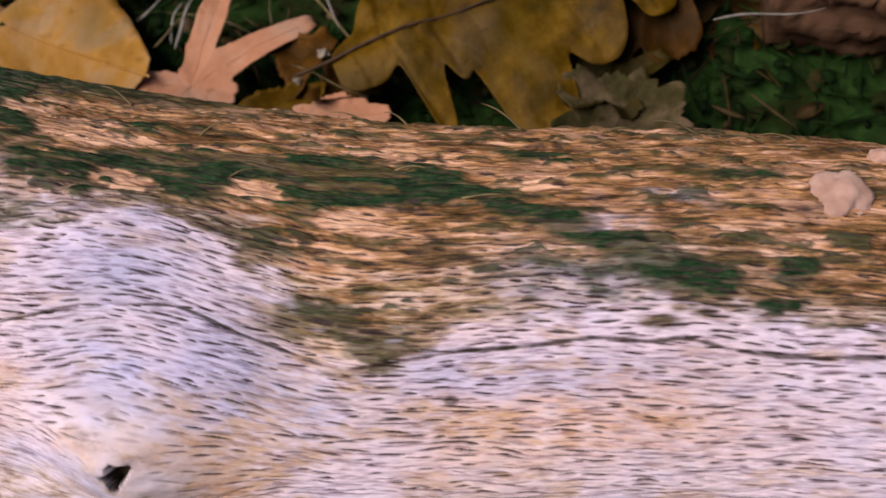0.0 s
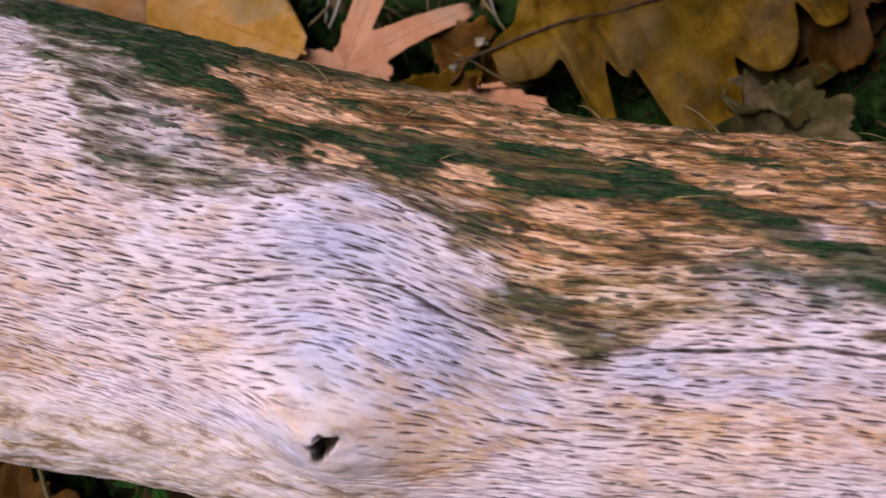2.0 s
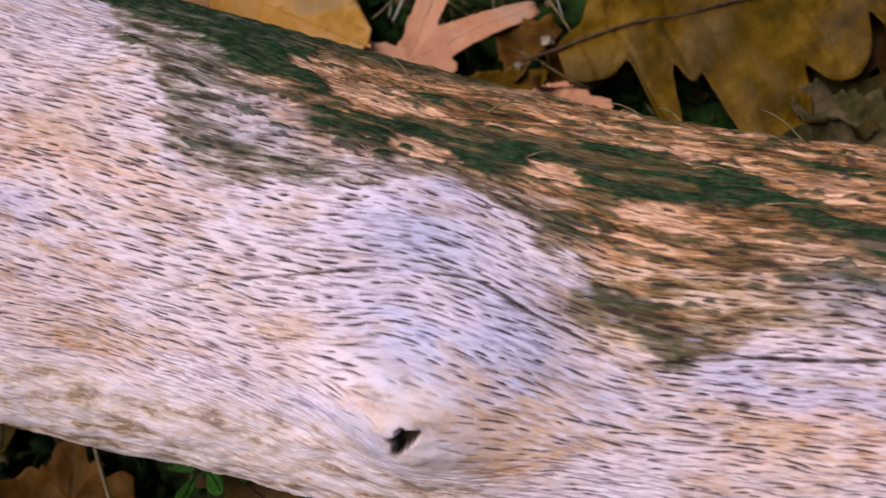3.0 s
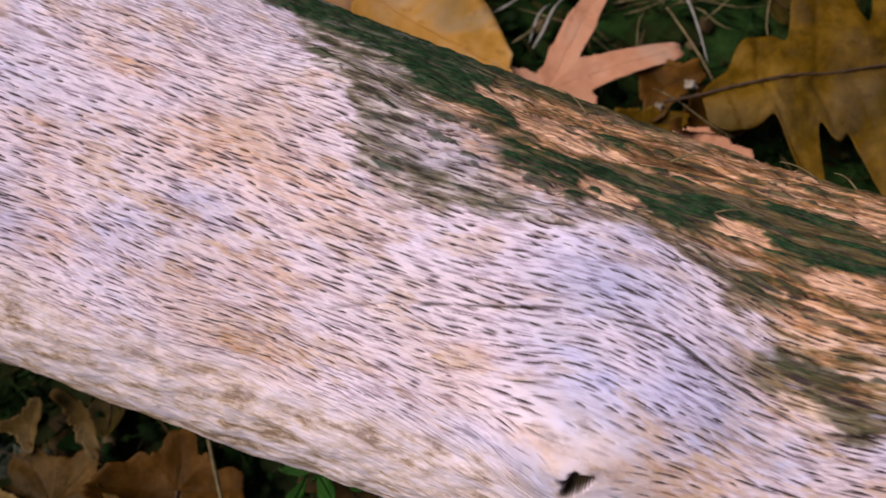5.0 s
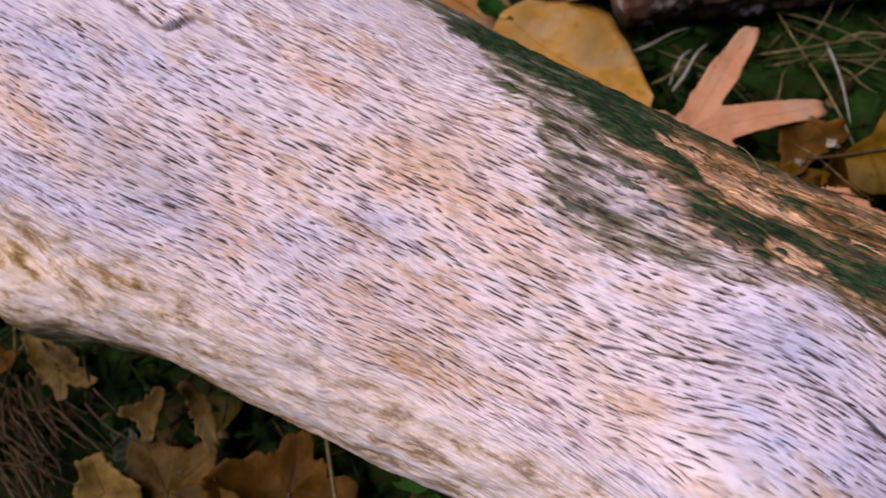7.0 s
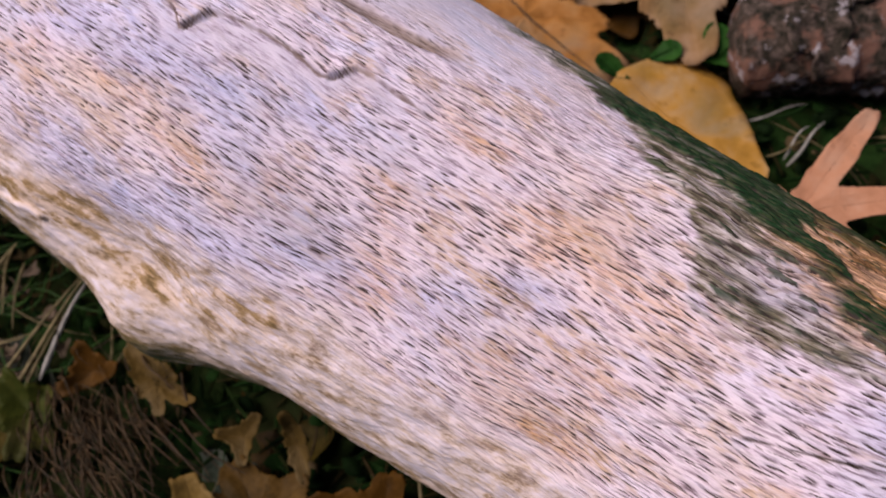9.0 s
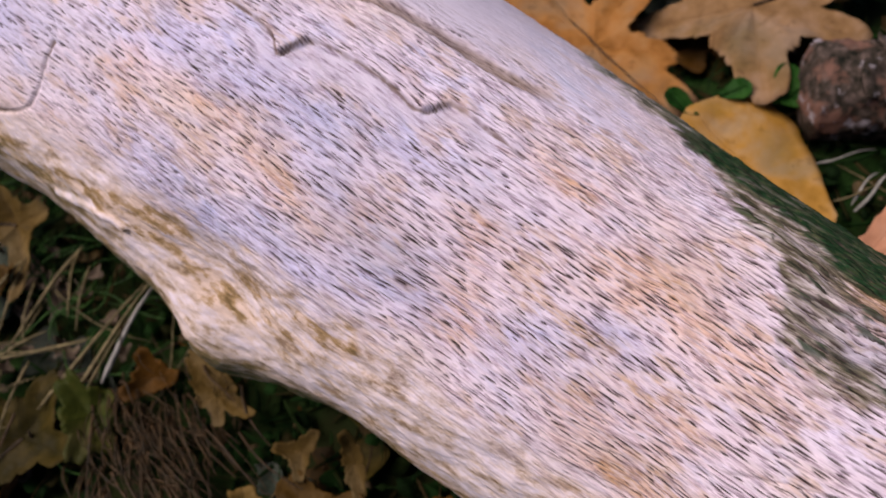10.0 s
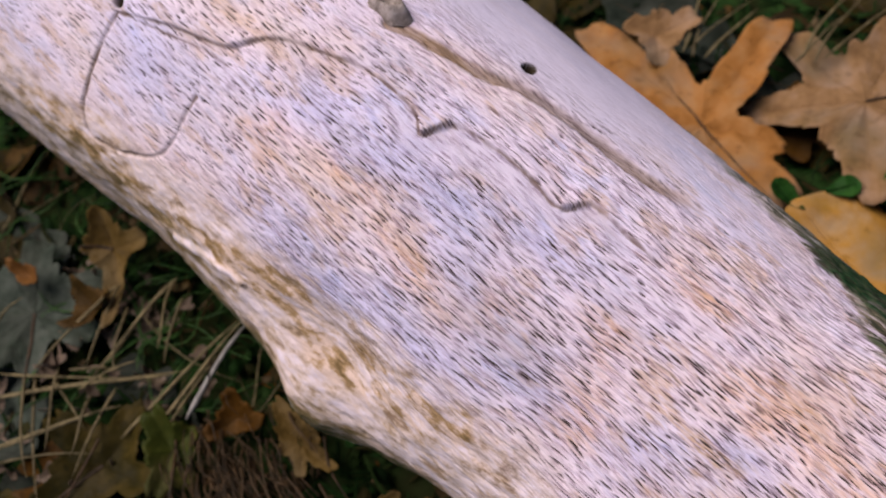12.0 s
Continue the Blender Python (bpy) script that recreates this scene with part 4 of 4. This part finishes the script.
star_leaf("oak_leaf", "tan narrow leaf leaning against the log", SHADED_TAN, [(140, 13, 3), (322, 12, 3)], (-39, -76, 10), 3, 4, 1, (20, 20), False, 37, crease=0.4)
star_leaf("oak_leaf", "dull star-shaped leaf fragment beside the log", SHADED_TAN, [(85, 10, 3), (205, 9, 3), (310, 10, 3)], (-57, -84, 9), 3, 4, 2, (6, 6), False, 39, crease=0.3)
star_leaf("oak_leaf", "dusty pinkish brown leaf on the litter", SHADED_TAN, [(30, 14, 6), (140, 13, 6), (250, 16, 6)], (-55, -112, 7), 9, 3, 5, (4, 8), False, 43, crease=0.3)
for x, y, turn, size in ((34, -64, 30, 15), (40, -60, 95, 13), (44, -66, -25, 14), (37, -70, -80, 12), (52, -62, 10, 12)):
    simple_leaf("green_leaflet", "small dark green leaflet at the foot of the log", GREEN_LEAF, size, size * 0.5, (x, y, 10), turn, (10, -14), 7)


# leaf litter round about, copies of a few leaves
def on_ground(x, y):
    return -0.022 + 0.020 * float(fbm(np.array(x * 22.0), np.array(y * 22.0), 5)) + 0.008 * float(fbm(np.array(x * 120.0), np.array(y * 120.0), 9))


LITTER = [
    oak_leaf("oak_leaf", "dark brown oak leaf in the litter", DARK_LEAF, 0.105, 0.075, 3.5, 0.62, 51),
    oak_leaf("oak_leaf", "ochre-brown oak leaf in the litter", SHADED_OCHRE, 0.12, 0.08, 3.5, 0.66, 53, 0.18, -0.1),
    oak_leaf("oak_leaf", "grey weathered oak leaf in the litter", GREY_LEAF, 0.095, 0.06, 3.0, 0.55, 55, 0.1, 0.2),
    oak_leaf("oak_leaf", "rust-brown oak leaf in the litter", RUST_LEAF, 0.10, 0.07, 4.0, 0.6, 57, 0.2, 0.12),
    oak_leaf("oak_leaf", "tan oak leaf in the litter", SHADED_TAN, 0.11, 0.072, 3.5, 0.62, 59, 0.14, 0.14),
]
rng = random.Random(77)
placed = 0
for n in range(2000):
    x, y = rng.uniform(-0.50, 0.46), rng.choice((-1, 1)) * rng.uniform(0.045, 0.36)
    hero = (y > 0 and y < 0.21 and -0.16 < x < 0.24) or (-0.25 < x < 0.05 and -0.15 < y < 0)
    if y > 0 and y < 0.21 and ((x > 0.215 and y < 0.13) or (hero and rng.random() < 0.6)):
        continue
    if abs(y) > 0.22 and rng.random() < 0.7:
        continue
    far = y > 0
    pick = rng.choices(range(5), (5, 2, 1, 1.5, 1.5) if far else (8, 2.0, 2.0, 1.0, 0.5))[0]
    sink = rng.uniform(-0.004, 0.002) - (0.003 if hero and y > 0 else 0)
    m = pose(x, y, on_ground(x, y) + 0.004 + sink, rng.uniform(-12, 12), rng.uniform(-12, 12), rng.uniform(0, 360))
    s = rng.uniform(0.3, 0.6) if (hero and not far) else rng.uniform(0.5, 0.95)
    m = m @ Matrix.Diagonal((s, s, s, 1))
    leaf = LITTER[pick]
    if placed < 5:
        leaf = LITTER[placed]
        leaf.matrix_world = m
        tagged(leaf, group="oak leaf litter")
    else:
        copy_thing(leaf, m).scale = (s, s, s)
    placed += 1
    if placed >= 240:
        break
for n in range(150):
    x, y = rng.uniform(-1.0, 0.95), rng.choice((-1, 1)) * rng.uniform(0.10, 0.9)
    if abs(x) < 0.48 and abs(y) < 0.34:
        continue
    s = rng.uniform(0.7, 1.1)
    m = pose(x, y, on_ground(x, y) + 0.005, rng.uniform(-12, 12), rng.uniform(-12, 12), rng.uniform(0, 360))
    copy_thing(LITTER[rng.randrange(5)], m).scale = (s, s, s)


# ---- straw, needles and small bits ----
def straw(name, label, mat, a, b, rise=4.0, radius=0.9, group="dry grass among the leaves", bend=3.0, seed=0):
    rng = random.Random(seed)
    a, b = Vector(a) * 0.001, Vector(b) * 0.001
    side = (b - a).cross(Vector((0, 0, 1))).normalized()
    k1, k2 = rng.uniform(-1, 1) * bend * 0.001, rng.uniform(-1, 1) * bend * 0.0006
    pts = []
    for i in range(9):
        t = i / 8
        pts.append(a.lerp(b, t) + Vector((0, 0, rise * 0.001 * math.sin(math.pi * t))) + side * (k1 * math.sin(math.pi * t) + k2 * math.sin(2 * math.pi * t)))
    v, f = tube(pts, [radius * 0.001 * (1 - 0.6 * i / 8) * (0.35 if i in (0, 8) else 1) for i in range(9)], 6)
    base = sum(pts, Vector()) / len(pts)
    ob = link_mesh(name, v - np.array(base), f, mat)
    ob.location = base
    return tagged(ob, label, "grass", group)


BLADE = "thin dry grass blade lying on the litter"
WHITE = "bleached white straw lying on the litter"


def straws(rows, seed):
    for i, (mat, a, b, rad) in enumerate(rows):
        near = a[1] < 0
        straw("dry_grass_blade", WHITE if mat is PALE_STRAW else BLADE, mat, a, b, 2, rad * (1.1 if near else 0.62), bend=0.8 if near else 1.6, seed=seed + i)


# beside the near flank
straws(((STRAW, (-147, -129, 10), (-147, -70, 14), 0.9),
        (PALE_STRAW, (-133, -108, 12), (-143, -66, 15), 1.1),
        (STRAW, (-140, -122, 9), (-146, -66, 14), 1.0),
        (STRAW, (-137, -116, 9), (-145, -68, 12), 0.7),
        (STRAW, (-200, -156, 10), (-147, -96, 13), 0.8),
        (STRAW, (-182, -164, 9), (-156, -121, 12), 0.7),
        (STRAW, (-205, -146, 10), (-150, -104, 12), 0.6),
        (STRAW, (-195, -92, 16), (-196, -136, 9), 0.8)), 0)
# over the near litter
straws(((STRAW, (-180, -74, 14), (-176, -122, 9), 0.9),
        (STRAW, (-172, -78, 13), (-158, -100, 10), 0.7),
        (STRAW, (-194, -136, 10), (-153, -164, 9), 0.7),
        (STRAW, (-163, -118, 12), (-150, -150, 9), 0.7),
        (STRAW, (-182, -126, 14), (-168, -112, 10), 0.6),
        (STRAW, (-186, -132, 12), (-160, -136, 11), 0.6),
        (STRAW, (0, -60, 12), (26, -94, 8), 0.8)), 8)
# behind the pink leaf
straws(((PALE_STRAW, (230, 110, 18), (262, 114, 20), 0.7),
        (PALE_STRAW, (92, 137, 9), (110, 107, 11), 1.1),
        (PALE_STRAW, (51, 98, 9), (55, 120, 11), 1.3),
        (PALE_STRAW, (49, 100, 9), (51, 116, 11), 0.9),
        (STRAW, (68, 121, 9), (116, 148, 11), 0.9),
        (STRAW, (43, 98, 9), (53, 111, 11), 0.8),
        (STRAW, (86, 105, 9), (84, 122, 11), 0.7),
        (STRAW, (99, 129, 9), (114, 122, 11), 0.6),
        (STRAW, (75, 89, 9), (85, 105, 11), 0.6)), 15)
# further off
straws(((STRAW, (76, 122, 6), (100, 140, 8), 0.6),
        (PALE_STRAW, (30, 112, 4), (46, 128, 6), 0.8),
        (STRAW, (104, 124, 10), (120, 150, 12), 0.6),
        (STRAW, (96, 92, 12), (126, 80, 14), 0.5),
        (STRAW, (-94, 138, 12), (-105, 166, 16), 1.2),
        (STRAW, (-89, 138, 12), (-99, 171, 16), 1.1),
        (STRAW, (-85, 141, 12), (-82, 174, 15), 1.3),
        (STRAW, (-92, 140, 14), (-86, 176, 17), 0.9),
        (STRAW, (-52, 160, 18), (-56, 203, 20), 1.3),
        (STRAW, (-47, 160, 18), (-50, 199, 21), 1.1),
        (STRAW, (-53, 154, 19), (-51, 187, 20), 1.0),
        (STRAW, (-46, 166, 16), (-38, 204, 20), 1.1)), 23)
# crossing one another beside the grey leaf
straws(((STRAW, (-195, -151, 12), (-149, -100, 14), 0.9),
        (STRAW, (-197, -90, 13), (-177, -121, 15), 0.7),
        (STRAW, (-185, -95, 14), (-166, -115, 16), 0.7),
        (STRAW, (-179, -76, 15), (-160, -98, 17), 0.6),
        (STRAW, (-193, -138, 16), (-157, -160, 18), 0.6),
        (STRAW, (-165, -126, 17), (-151, -144, 19), 0.7),
        (STRAW, (-178, -162, 12), (-157, -123, 14), 0.7),
        (STRAW, (-173, -165, 13), (-148, -139, 15), 0.5),
        (STRAW, (-221, -133, 14), (-221, -120, 16), 0.6),
        (STRAW, (-185, -128, 15), (-161, -150, 17), 0.6),
        (STRAW, (-171, -128, 16), (-162, -106, 18), 0.6)), 50)
rng = random.Random(5)
for n in range(46):
    near = n < 14
    x, y = (rng.uniform(-0.30, -0.12), rng.uniform(-0.19, -0.07)) if near else (rng.uniform(0.02, 0.20), rng.uniform(0.11, 0.22))
    turn, length = rng.uniform(0, 360), rng.uniform(0.03, 0.075)
    z = on_ground(x, y) + 0.006
    d = Vector((math.cos(radians(turn)), math.sin(radians(turn)), rng.uniform(-0.05, 0.1))) * length * 0.5
    c = Vector((x, y, z))
    straw("dry_grass_blade", BLADE, STRAW, tuple((c - d) * 1000), tuple((c + d) * 1000), 3, rng.uniform(0.3, 0.6), seed=100 + n, bend=6)


GRASS = plain_material("dark_green_grass", (0.008, 0.034, 0.005), (0.045, 0.125, 0.018), 200, 0.6)
for n in range(80):
    x, y = rng.uniform(-0.32, -0.12), rng.uniform(-0.145, -0.058)
    turn, length = rng.gauss(-100, 45), rng.uniform(0.018, 0.05)
    d = Vector((math.cos(radians(turn)), math.sin(radians(turn)), rng.uniform(-0.25, 0.35))) * length * 0.5
    c = Vector((x, y, on_ground(x, y) + 0.009))
    straw("grass_blade", "thin dark green grass blade at the foot of the log", GRASS, tuple((c - d) * 1000), tuple((c + d) * 1000), 4, rng.uniform(0.35, 0.75), "green grass by the log", 7, 200 + n)


def needle_fan():
    thing = new("needle_cluster")
    thing.location = (-0.099, -0.106, 0.006)
    tagged(thing, "fan of reddish brown dead needles on the litter", "needles")
    rng = random.Random(9)
    for n in range(200):
        x0, y0 = rng.gauss(-0.012, 0.014), rng.gauss(-0.003, 0.012)
        turn, length = radians(-18 + rng.gauss(0, 14)), rng.choice((0.3, 0.5, 0.8, 1.0)) * rng.uniform(0.022, 0.046)
        lift = 0.006 * rng.random()
        p = [(x0 + math.cos(turn) * length * t, y0 + math.sin(turn) * length * t + 0.0015 * math.sin(4 * t + n), lift + 0.005 * math.sin(math.pi * t * 0.8)) for t in np.linspace(0, 1, 6)]
        v, f = tube(p, [0.00009 * (2 + n % 6) * (1 - 0.6 * t) for t in np.linspace(0, 1, 6)], 5)
        link_mesh("needle", v, f, NEEDLE, thing)


needle_fan()


def lump(name, label, category, mat, at, size, seed, rough=0.25, flat=1.0, parent=None):
    bm = bmesh.new()
    bmesh.ops.create_icosphere(bm, subdivisions=4, radius=1)
    for v in bm.verts:
        n = noise.noise(v.co * 1.6 + Vector((seed, 0, 0))) + 0.5 * noise.noise(v.co * 4 + Vector((0, seed, 0)))
        v.co *= 1 + rough * n
        v.co = Vector((v.co.x * size[0], v.co.y * size[1], v.co.z * size[2])) * 0.001
    me = bpy.data.meshes.new(name)
    bm.to_mesh(me)
    bm.free()
    me.polygons.foreach_set("use_smooth", np.ones(len(me.polygons), bool))
    me.materials.append(mat)
    ob = new(name, me)
    ob.location = Vector(at) * 0.001
    return tagged(ob, label, category)


def on_log(x, deg, out=0.0):
    r = float(along(RADIUS, np.array(x))) + out
    a = radians(deg)
    return Vector((x, float(along(SIDE, np.array(x))) + r * math.sin(a), float(along(RISE, np.array(x))) + r * math.cos(a))) * 1000


lump("fungus", "pale pinkish fungus cushion growing on the log", "fungus", FUNGUS, on_log(0.2515, 24, -0.001), (6.4, 5.6, 3.8), 3, 0.36)
lump("fungus", "small pinkish fungus bump growing on the log", "fungus", FUNGUS, on_log(0.263, 42, 0.0), (4.4, 3, 2.6), 6, 0.4)
for n, (x, y, z, s) in enumerate(((107, 96, 13, 2.4), (118, 94, 14, 1.8), (100, 86, 12, 1.7))):
    lump("white_crumb", "small white crumb lying on dry leaves", "debris", CHALK, (x, y, z), (s * 0.8, s * 0.65, s * 0.5), 20 + n, 0.6)


def branch(name, label, mat, a, b, radius, seed):
    a, b = Vector(a) * 0.001, Vector(b) * 0.001
    n, m = 90, 60
    t, ang = np.meshgrid(np.linspace(0, 1, n), np.linspace(0, 2 * math.pi, m, endpoint=False), indexing="ij")
    d = (b - a).normalized()
    s = d.cross(Vector((0, 0, 1))).normalized()
    u = s.cross(d)
    length = (b - a).length
    c, q = np.cos(ang), np.sin(ang)
    r = radius * 0.001 * (0.85 + 0.35 * fbm(t * length * 60, ang * 2.2 + 20, seed) + 0.2 * np.abs(fbm(t * length * 220, ang * 9 + 20, seed + 3) - 0.5) * 2)
    r = r * np.clip(np.minimum(t, 1 - t) / 0.02, 0.05, 1) ** 0.5
    p = np.array(a) + t[..., None] * np.array(b - a) + (r * c)[..., None] * np.array(s) + (r * q)[..., None] * np.array(u)
    thing = new(name)
    thing.location = a
    tagged(thing, label, "branch")
    p = p - np.array(a)
    wood = link_mesh("wood", p.reshape(-1, 3), grid_faces(n, m, True), mat, thing)
    rng = random.Random(seed)
    axis = np.array(b - a)
    for k in range(26):
        i, j = rng.randrange(3, n - 14), rng.randrange(0, m - 14)
        di, dj = rng.randrange(5, 12), rng.randrange(6, 13)
        patch = p[i:i + di, j:j + dj]
        mid = t[i:i + di, j:j + dj, None] * axis
        out = patch - mid
        gi, gj = np.meshgrid(np.linspace(-1, 1, di), np.linspace(-1, 1, dj), indexing="ij")
        rise = 0.05 + 0.10 * rng.random() + 0.10 * gi ** 2 * rng.random()
        shape = 1 - 0.22 * np.abs(gi * gj)[..., None]
        top = mid + out * (1 + rise[..., None])
        centre = top.mean((0, 1))
        top = centre + (top - centre) * shape
        low = top - out * 0.045
        cnt = di * dj
        f = grid_faces(di, dj)
        ids = np.arange(cnt).reshape(di, dj)
        ring = np.concatenate([ids[:, 0], ids[-1, 1:], ids[-2::-1, -1], ids[0, -2:0:-1]])
        nxt = np.roll(ring, -1)
        faces = np.concatenate([f, f[:, ::-1] + cnt, np.stack([ring, ring + cnt, nxt + cnt, nxt], -1)])
        link_mesh("bark_flake", np.concatenate([top.reshape(-1, 3), low.reshape(-1, 3)]), faces, mat, wood)


branch("branch", "dark mottled fallen branch with flaking bark", BARK, (11, 131, 15), (190, 234, 14), 17, 4)
branch("rotten_wood", "reddish rotten wood piece lying behind the leaves", RED_WOOD, (246, 140, 6), (420, 128, 8), 24, 8)


STUB = plain_material("grey_stub_wood", (0.16, 0.13, 0.11), (0.46, 0.40, 0.38), 350, 0.85)


def stub():
    """The broken branch stub on the log's back: a low ring with a dark hollow."""
    n, m = 14, 40
    k, ang = np.meshgrid(np.linspace(0, 1, n), np.linspace(0, 2 * math.pi, m, endpoint=False), indexing="ij")
    prof = np.interp(k, [0, 0.22, 0.38, 0.52, 0.66, 0.82, 1], [0.2, 0.5, 2.4, 3.0, 2.3, 0.6, -2.0])
    rad = 0.3 + 5.6 * k * (1 + 0.10 * np.sin(ang * 2 + 1) + 0.06 * np.sin(ang * 5))
    p = np.stack([rad * np.cos(ang) * 1.25, rad * np.sin(ang) * 0.8, prof + 0.9 * (fbm(ang * 3, k * 6, 4) - 0.5)], -1).reshape(-1, 3) * 0.001
    ob = link_mesh("branch_stub", p, grid_faces(n, m, True), STUB, LOG, "small grey broken branch stub")
    ob.matrix_world = pose(*(on_log(-0.117, 11) * 0.001), -11, 0, 0)


stub()


def splinters():
    """Loose fibres standing off the log's far edge and lying on its moss."""
    rng = random.Random(31)
    spots = [(0.150, 55), (0.158, 57), (0.225, 52), (0.238, 50), (0.246, 54), (0.128, 22), (0.150, 17), (0.161, 28), (0.176, 20), (0.093, 48), (0.185, 55), (0.203, 56), (0.070, 42), (0.116, 36)]
    for x, deg in spots:
        base = on_log(x, deg, 0.0006) * 0.001
        out = Vector((0, math.sin(radians(deg)), math.cos(radians(deg))))
        way = Vector((rng.choice((-1, 1)), rng.uniform(-0.25, 0.5), 0)).normalized()
        size = rng.uniform(0.006, 0.013)
        pts = [base + way * size * t + out * (0.0018 * math.sin(2.4 * t)) - out * 0.0006 * (1 - t) for t in np.linspace(0, 1, 7)]
        v, f = tube(pts, [0.00034 * (1 - 0.7 * t) for t in np.linspace(0, 1, 7)], 5)
        link_mesh("splinter", v, f, STRAW, LOG, "thin pale wood fibre")


splinters()


# ---- crumbs of leaf and fibre all over the ground ----
def crumb_material():
    m, t, b = material("litter_crumbs", 0.85)
    info = t.nodes.new("ShaderNodeNewGeometry")
    c = ramp(t, info.outputs["Random Per Island"], [(0.0, (0.004, 0.012, 0.003)), (0.50, (0.010, 0.036, 0.006)), (0.78, (0.020, 0.024, 0.006)), (0.93, (0.05, 0.032, 0.012)), (1.0, (0.12, 0.085, 0.045))])
    n = noise_of(t, 300, 3)
    c = mix(t, 1.0, c, ramp(t, n, [(0.3, (0.5, 0.5, 0.5)), (0.7, (1.0, 1.0, 1.0))]), "MULTIPLY")
    t.links.new(c, b.inputs["Base Color"])
    bump(t, b, n, 0.5, 0.0005)
    return m


def litter_crumbs():
    """Torn leaf scraps and short fibres, closed thin shells."""
    rng = np.random.default_rng(12)
    n = 12000
    side = rng.choice((-1.0, 1.0), n)
    cx, cy = rng.uniform(-0.34, 0.34, n), side * (0.05 + 0.22 * rng.random(n) ** 1.4)
    far = rng.random(n) < 0.15
    cx, cy = np.where(far, cx * 2.4, cx), np.where(far, cy * 3.0, cy)
    cz = -0.022 + 0.020 * fbm(cx * 22, cy * 22, 5) + 0.008 * fbm(cx * 120, cy * 120, 9) + rng.uniform(0.0, 0.008, n)
    fibre = rng.random(n) < 0.55
    long = np.where(fibre, rng.uniform(0.006, 0.020, n), rng.uniform(0.002, 0.006, n))
    wide = np.where(fibre, rng.uniform(0.0003, 0.0007, n), long * rng.uniform(0.4, 0.8, n))
    turn, lean, roll = rng.uniform(0, 2 * math.pi, n), rng.normal(0, 0.25, n), rng.normal(0, 0.5, n)
    k = 5
    t = np.linspace(-0.5, 0.5, k)
    out = []
    for s in (-1, 1):
        for up in (0.00025, -0.00025):
            w = s * wide[:, None] * (0.15 + 0.85 * np.cos(t * math.pi * 0.9)[None]) * (0.8 + 0.4 * rng.random((n, k)))
            a = t[None] * long[:, None]
            z = lean[:, None] * a + roll[:, None] * w + 6 * a * a + up
            bend = 20 * a * a * (roll[:, None])
            x = cx[:, None] + np.cos(turn)[:, None] * a - np.sin(turn)[:, None] * (w + bend)
            y = cy[:, None] + np.sin(turn)[:, None] * a + np.cos(turn)[:, None] * (w + bend)
            out.append(np.stack([x, y, cz[:, None] + z], -1))
    ring = np.stack([out[0], out[2], out[3], out[1]], 2)
    verts = ring.reshape(-1, 3)
    one = grid_faces(k, 4, True)
    one = np.concatenate([one, [[0, 1, 2, 3], [4 * k - 1, 4 * k - 2, 4 * k - 3, 4 * k - 4]]])
    faces = (one[None] + (np.arange(n) * 4 * k)[:, None, None]).reshape(-1, 4)
    ob = link_mesh("leaf_crumbs", verts, faces, crumb_material())
    tagged(ob, "dark crumbs of leaf and fibre over the forest floor", "litter", kind="stuff")




litter_crumbs()


def pale_scraps():
    """Faded leaf scraps caught between the straws of the near litter."""
    rng = random.Random(44)
    for n in range(84):
        x, y = rng.uniform(-236, -138), rng.uniform(-168, -78)
        size = rng.uniform(2.2, 5.0)
        lobes = [(rng.uniform(0, 360), size * rng.uniform(0.8, 1.5), size * 0.35) for _ in range(4)]
        star_leaf("leaf_scrap", "small faded pinkish tan leaf scrap among straw", SCRAP, lobes, (x, y, on_ground(x * 0.001, y * 0.001) * 1000 + 8), size * 0.4, 3, 2, (rng.uniform(-25, 25), rng.uniform(-25, 25)), False, n, "faded leaf scraps", 0.4, veins=False)


pale_scraps()
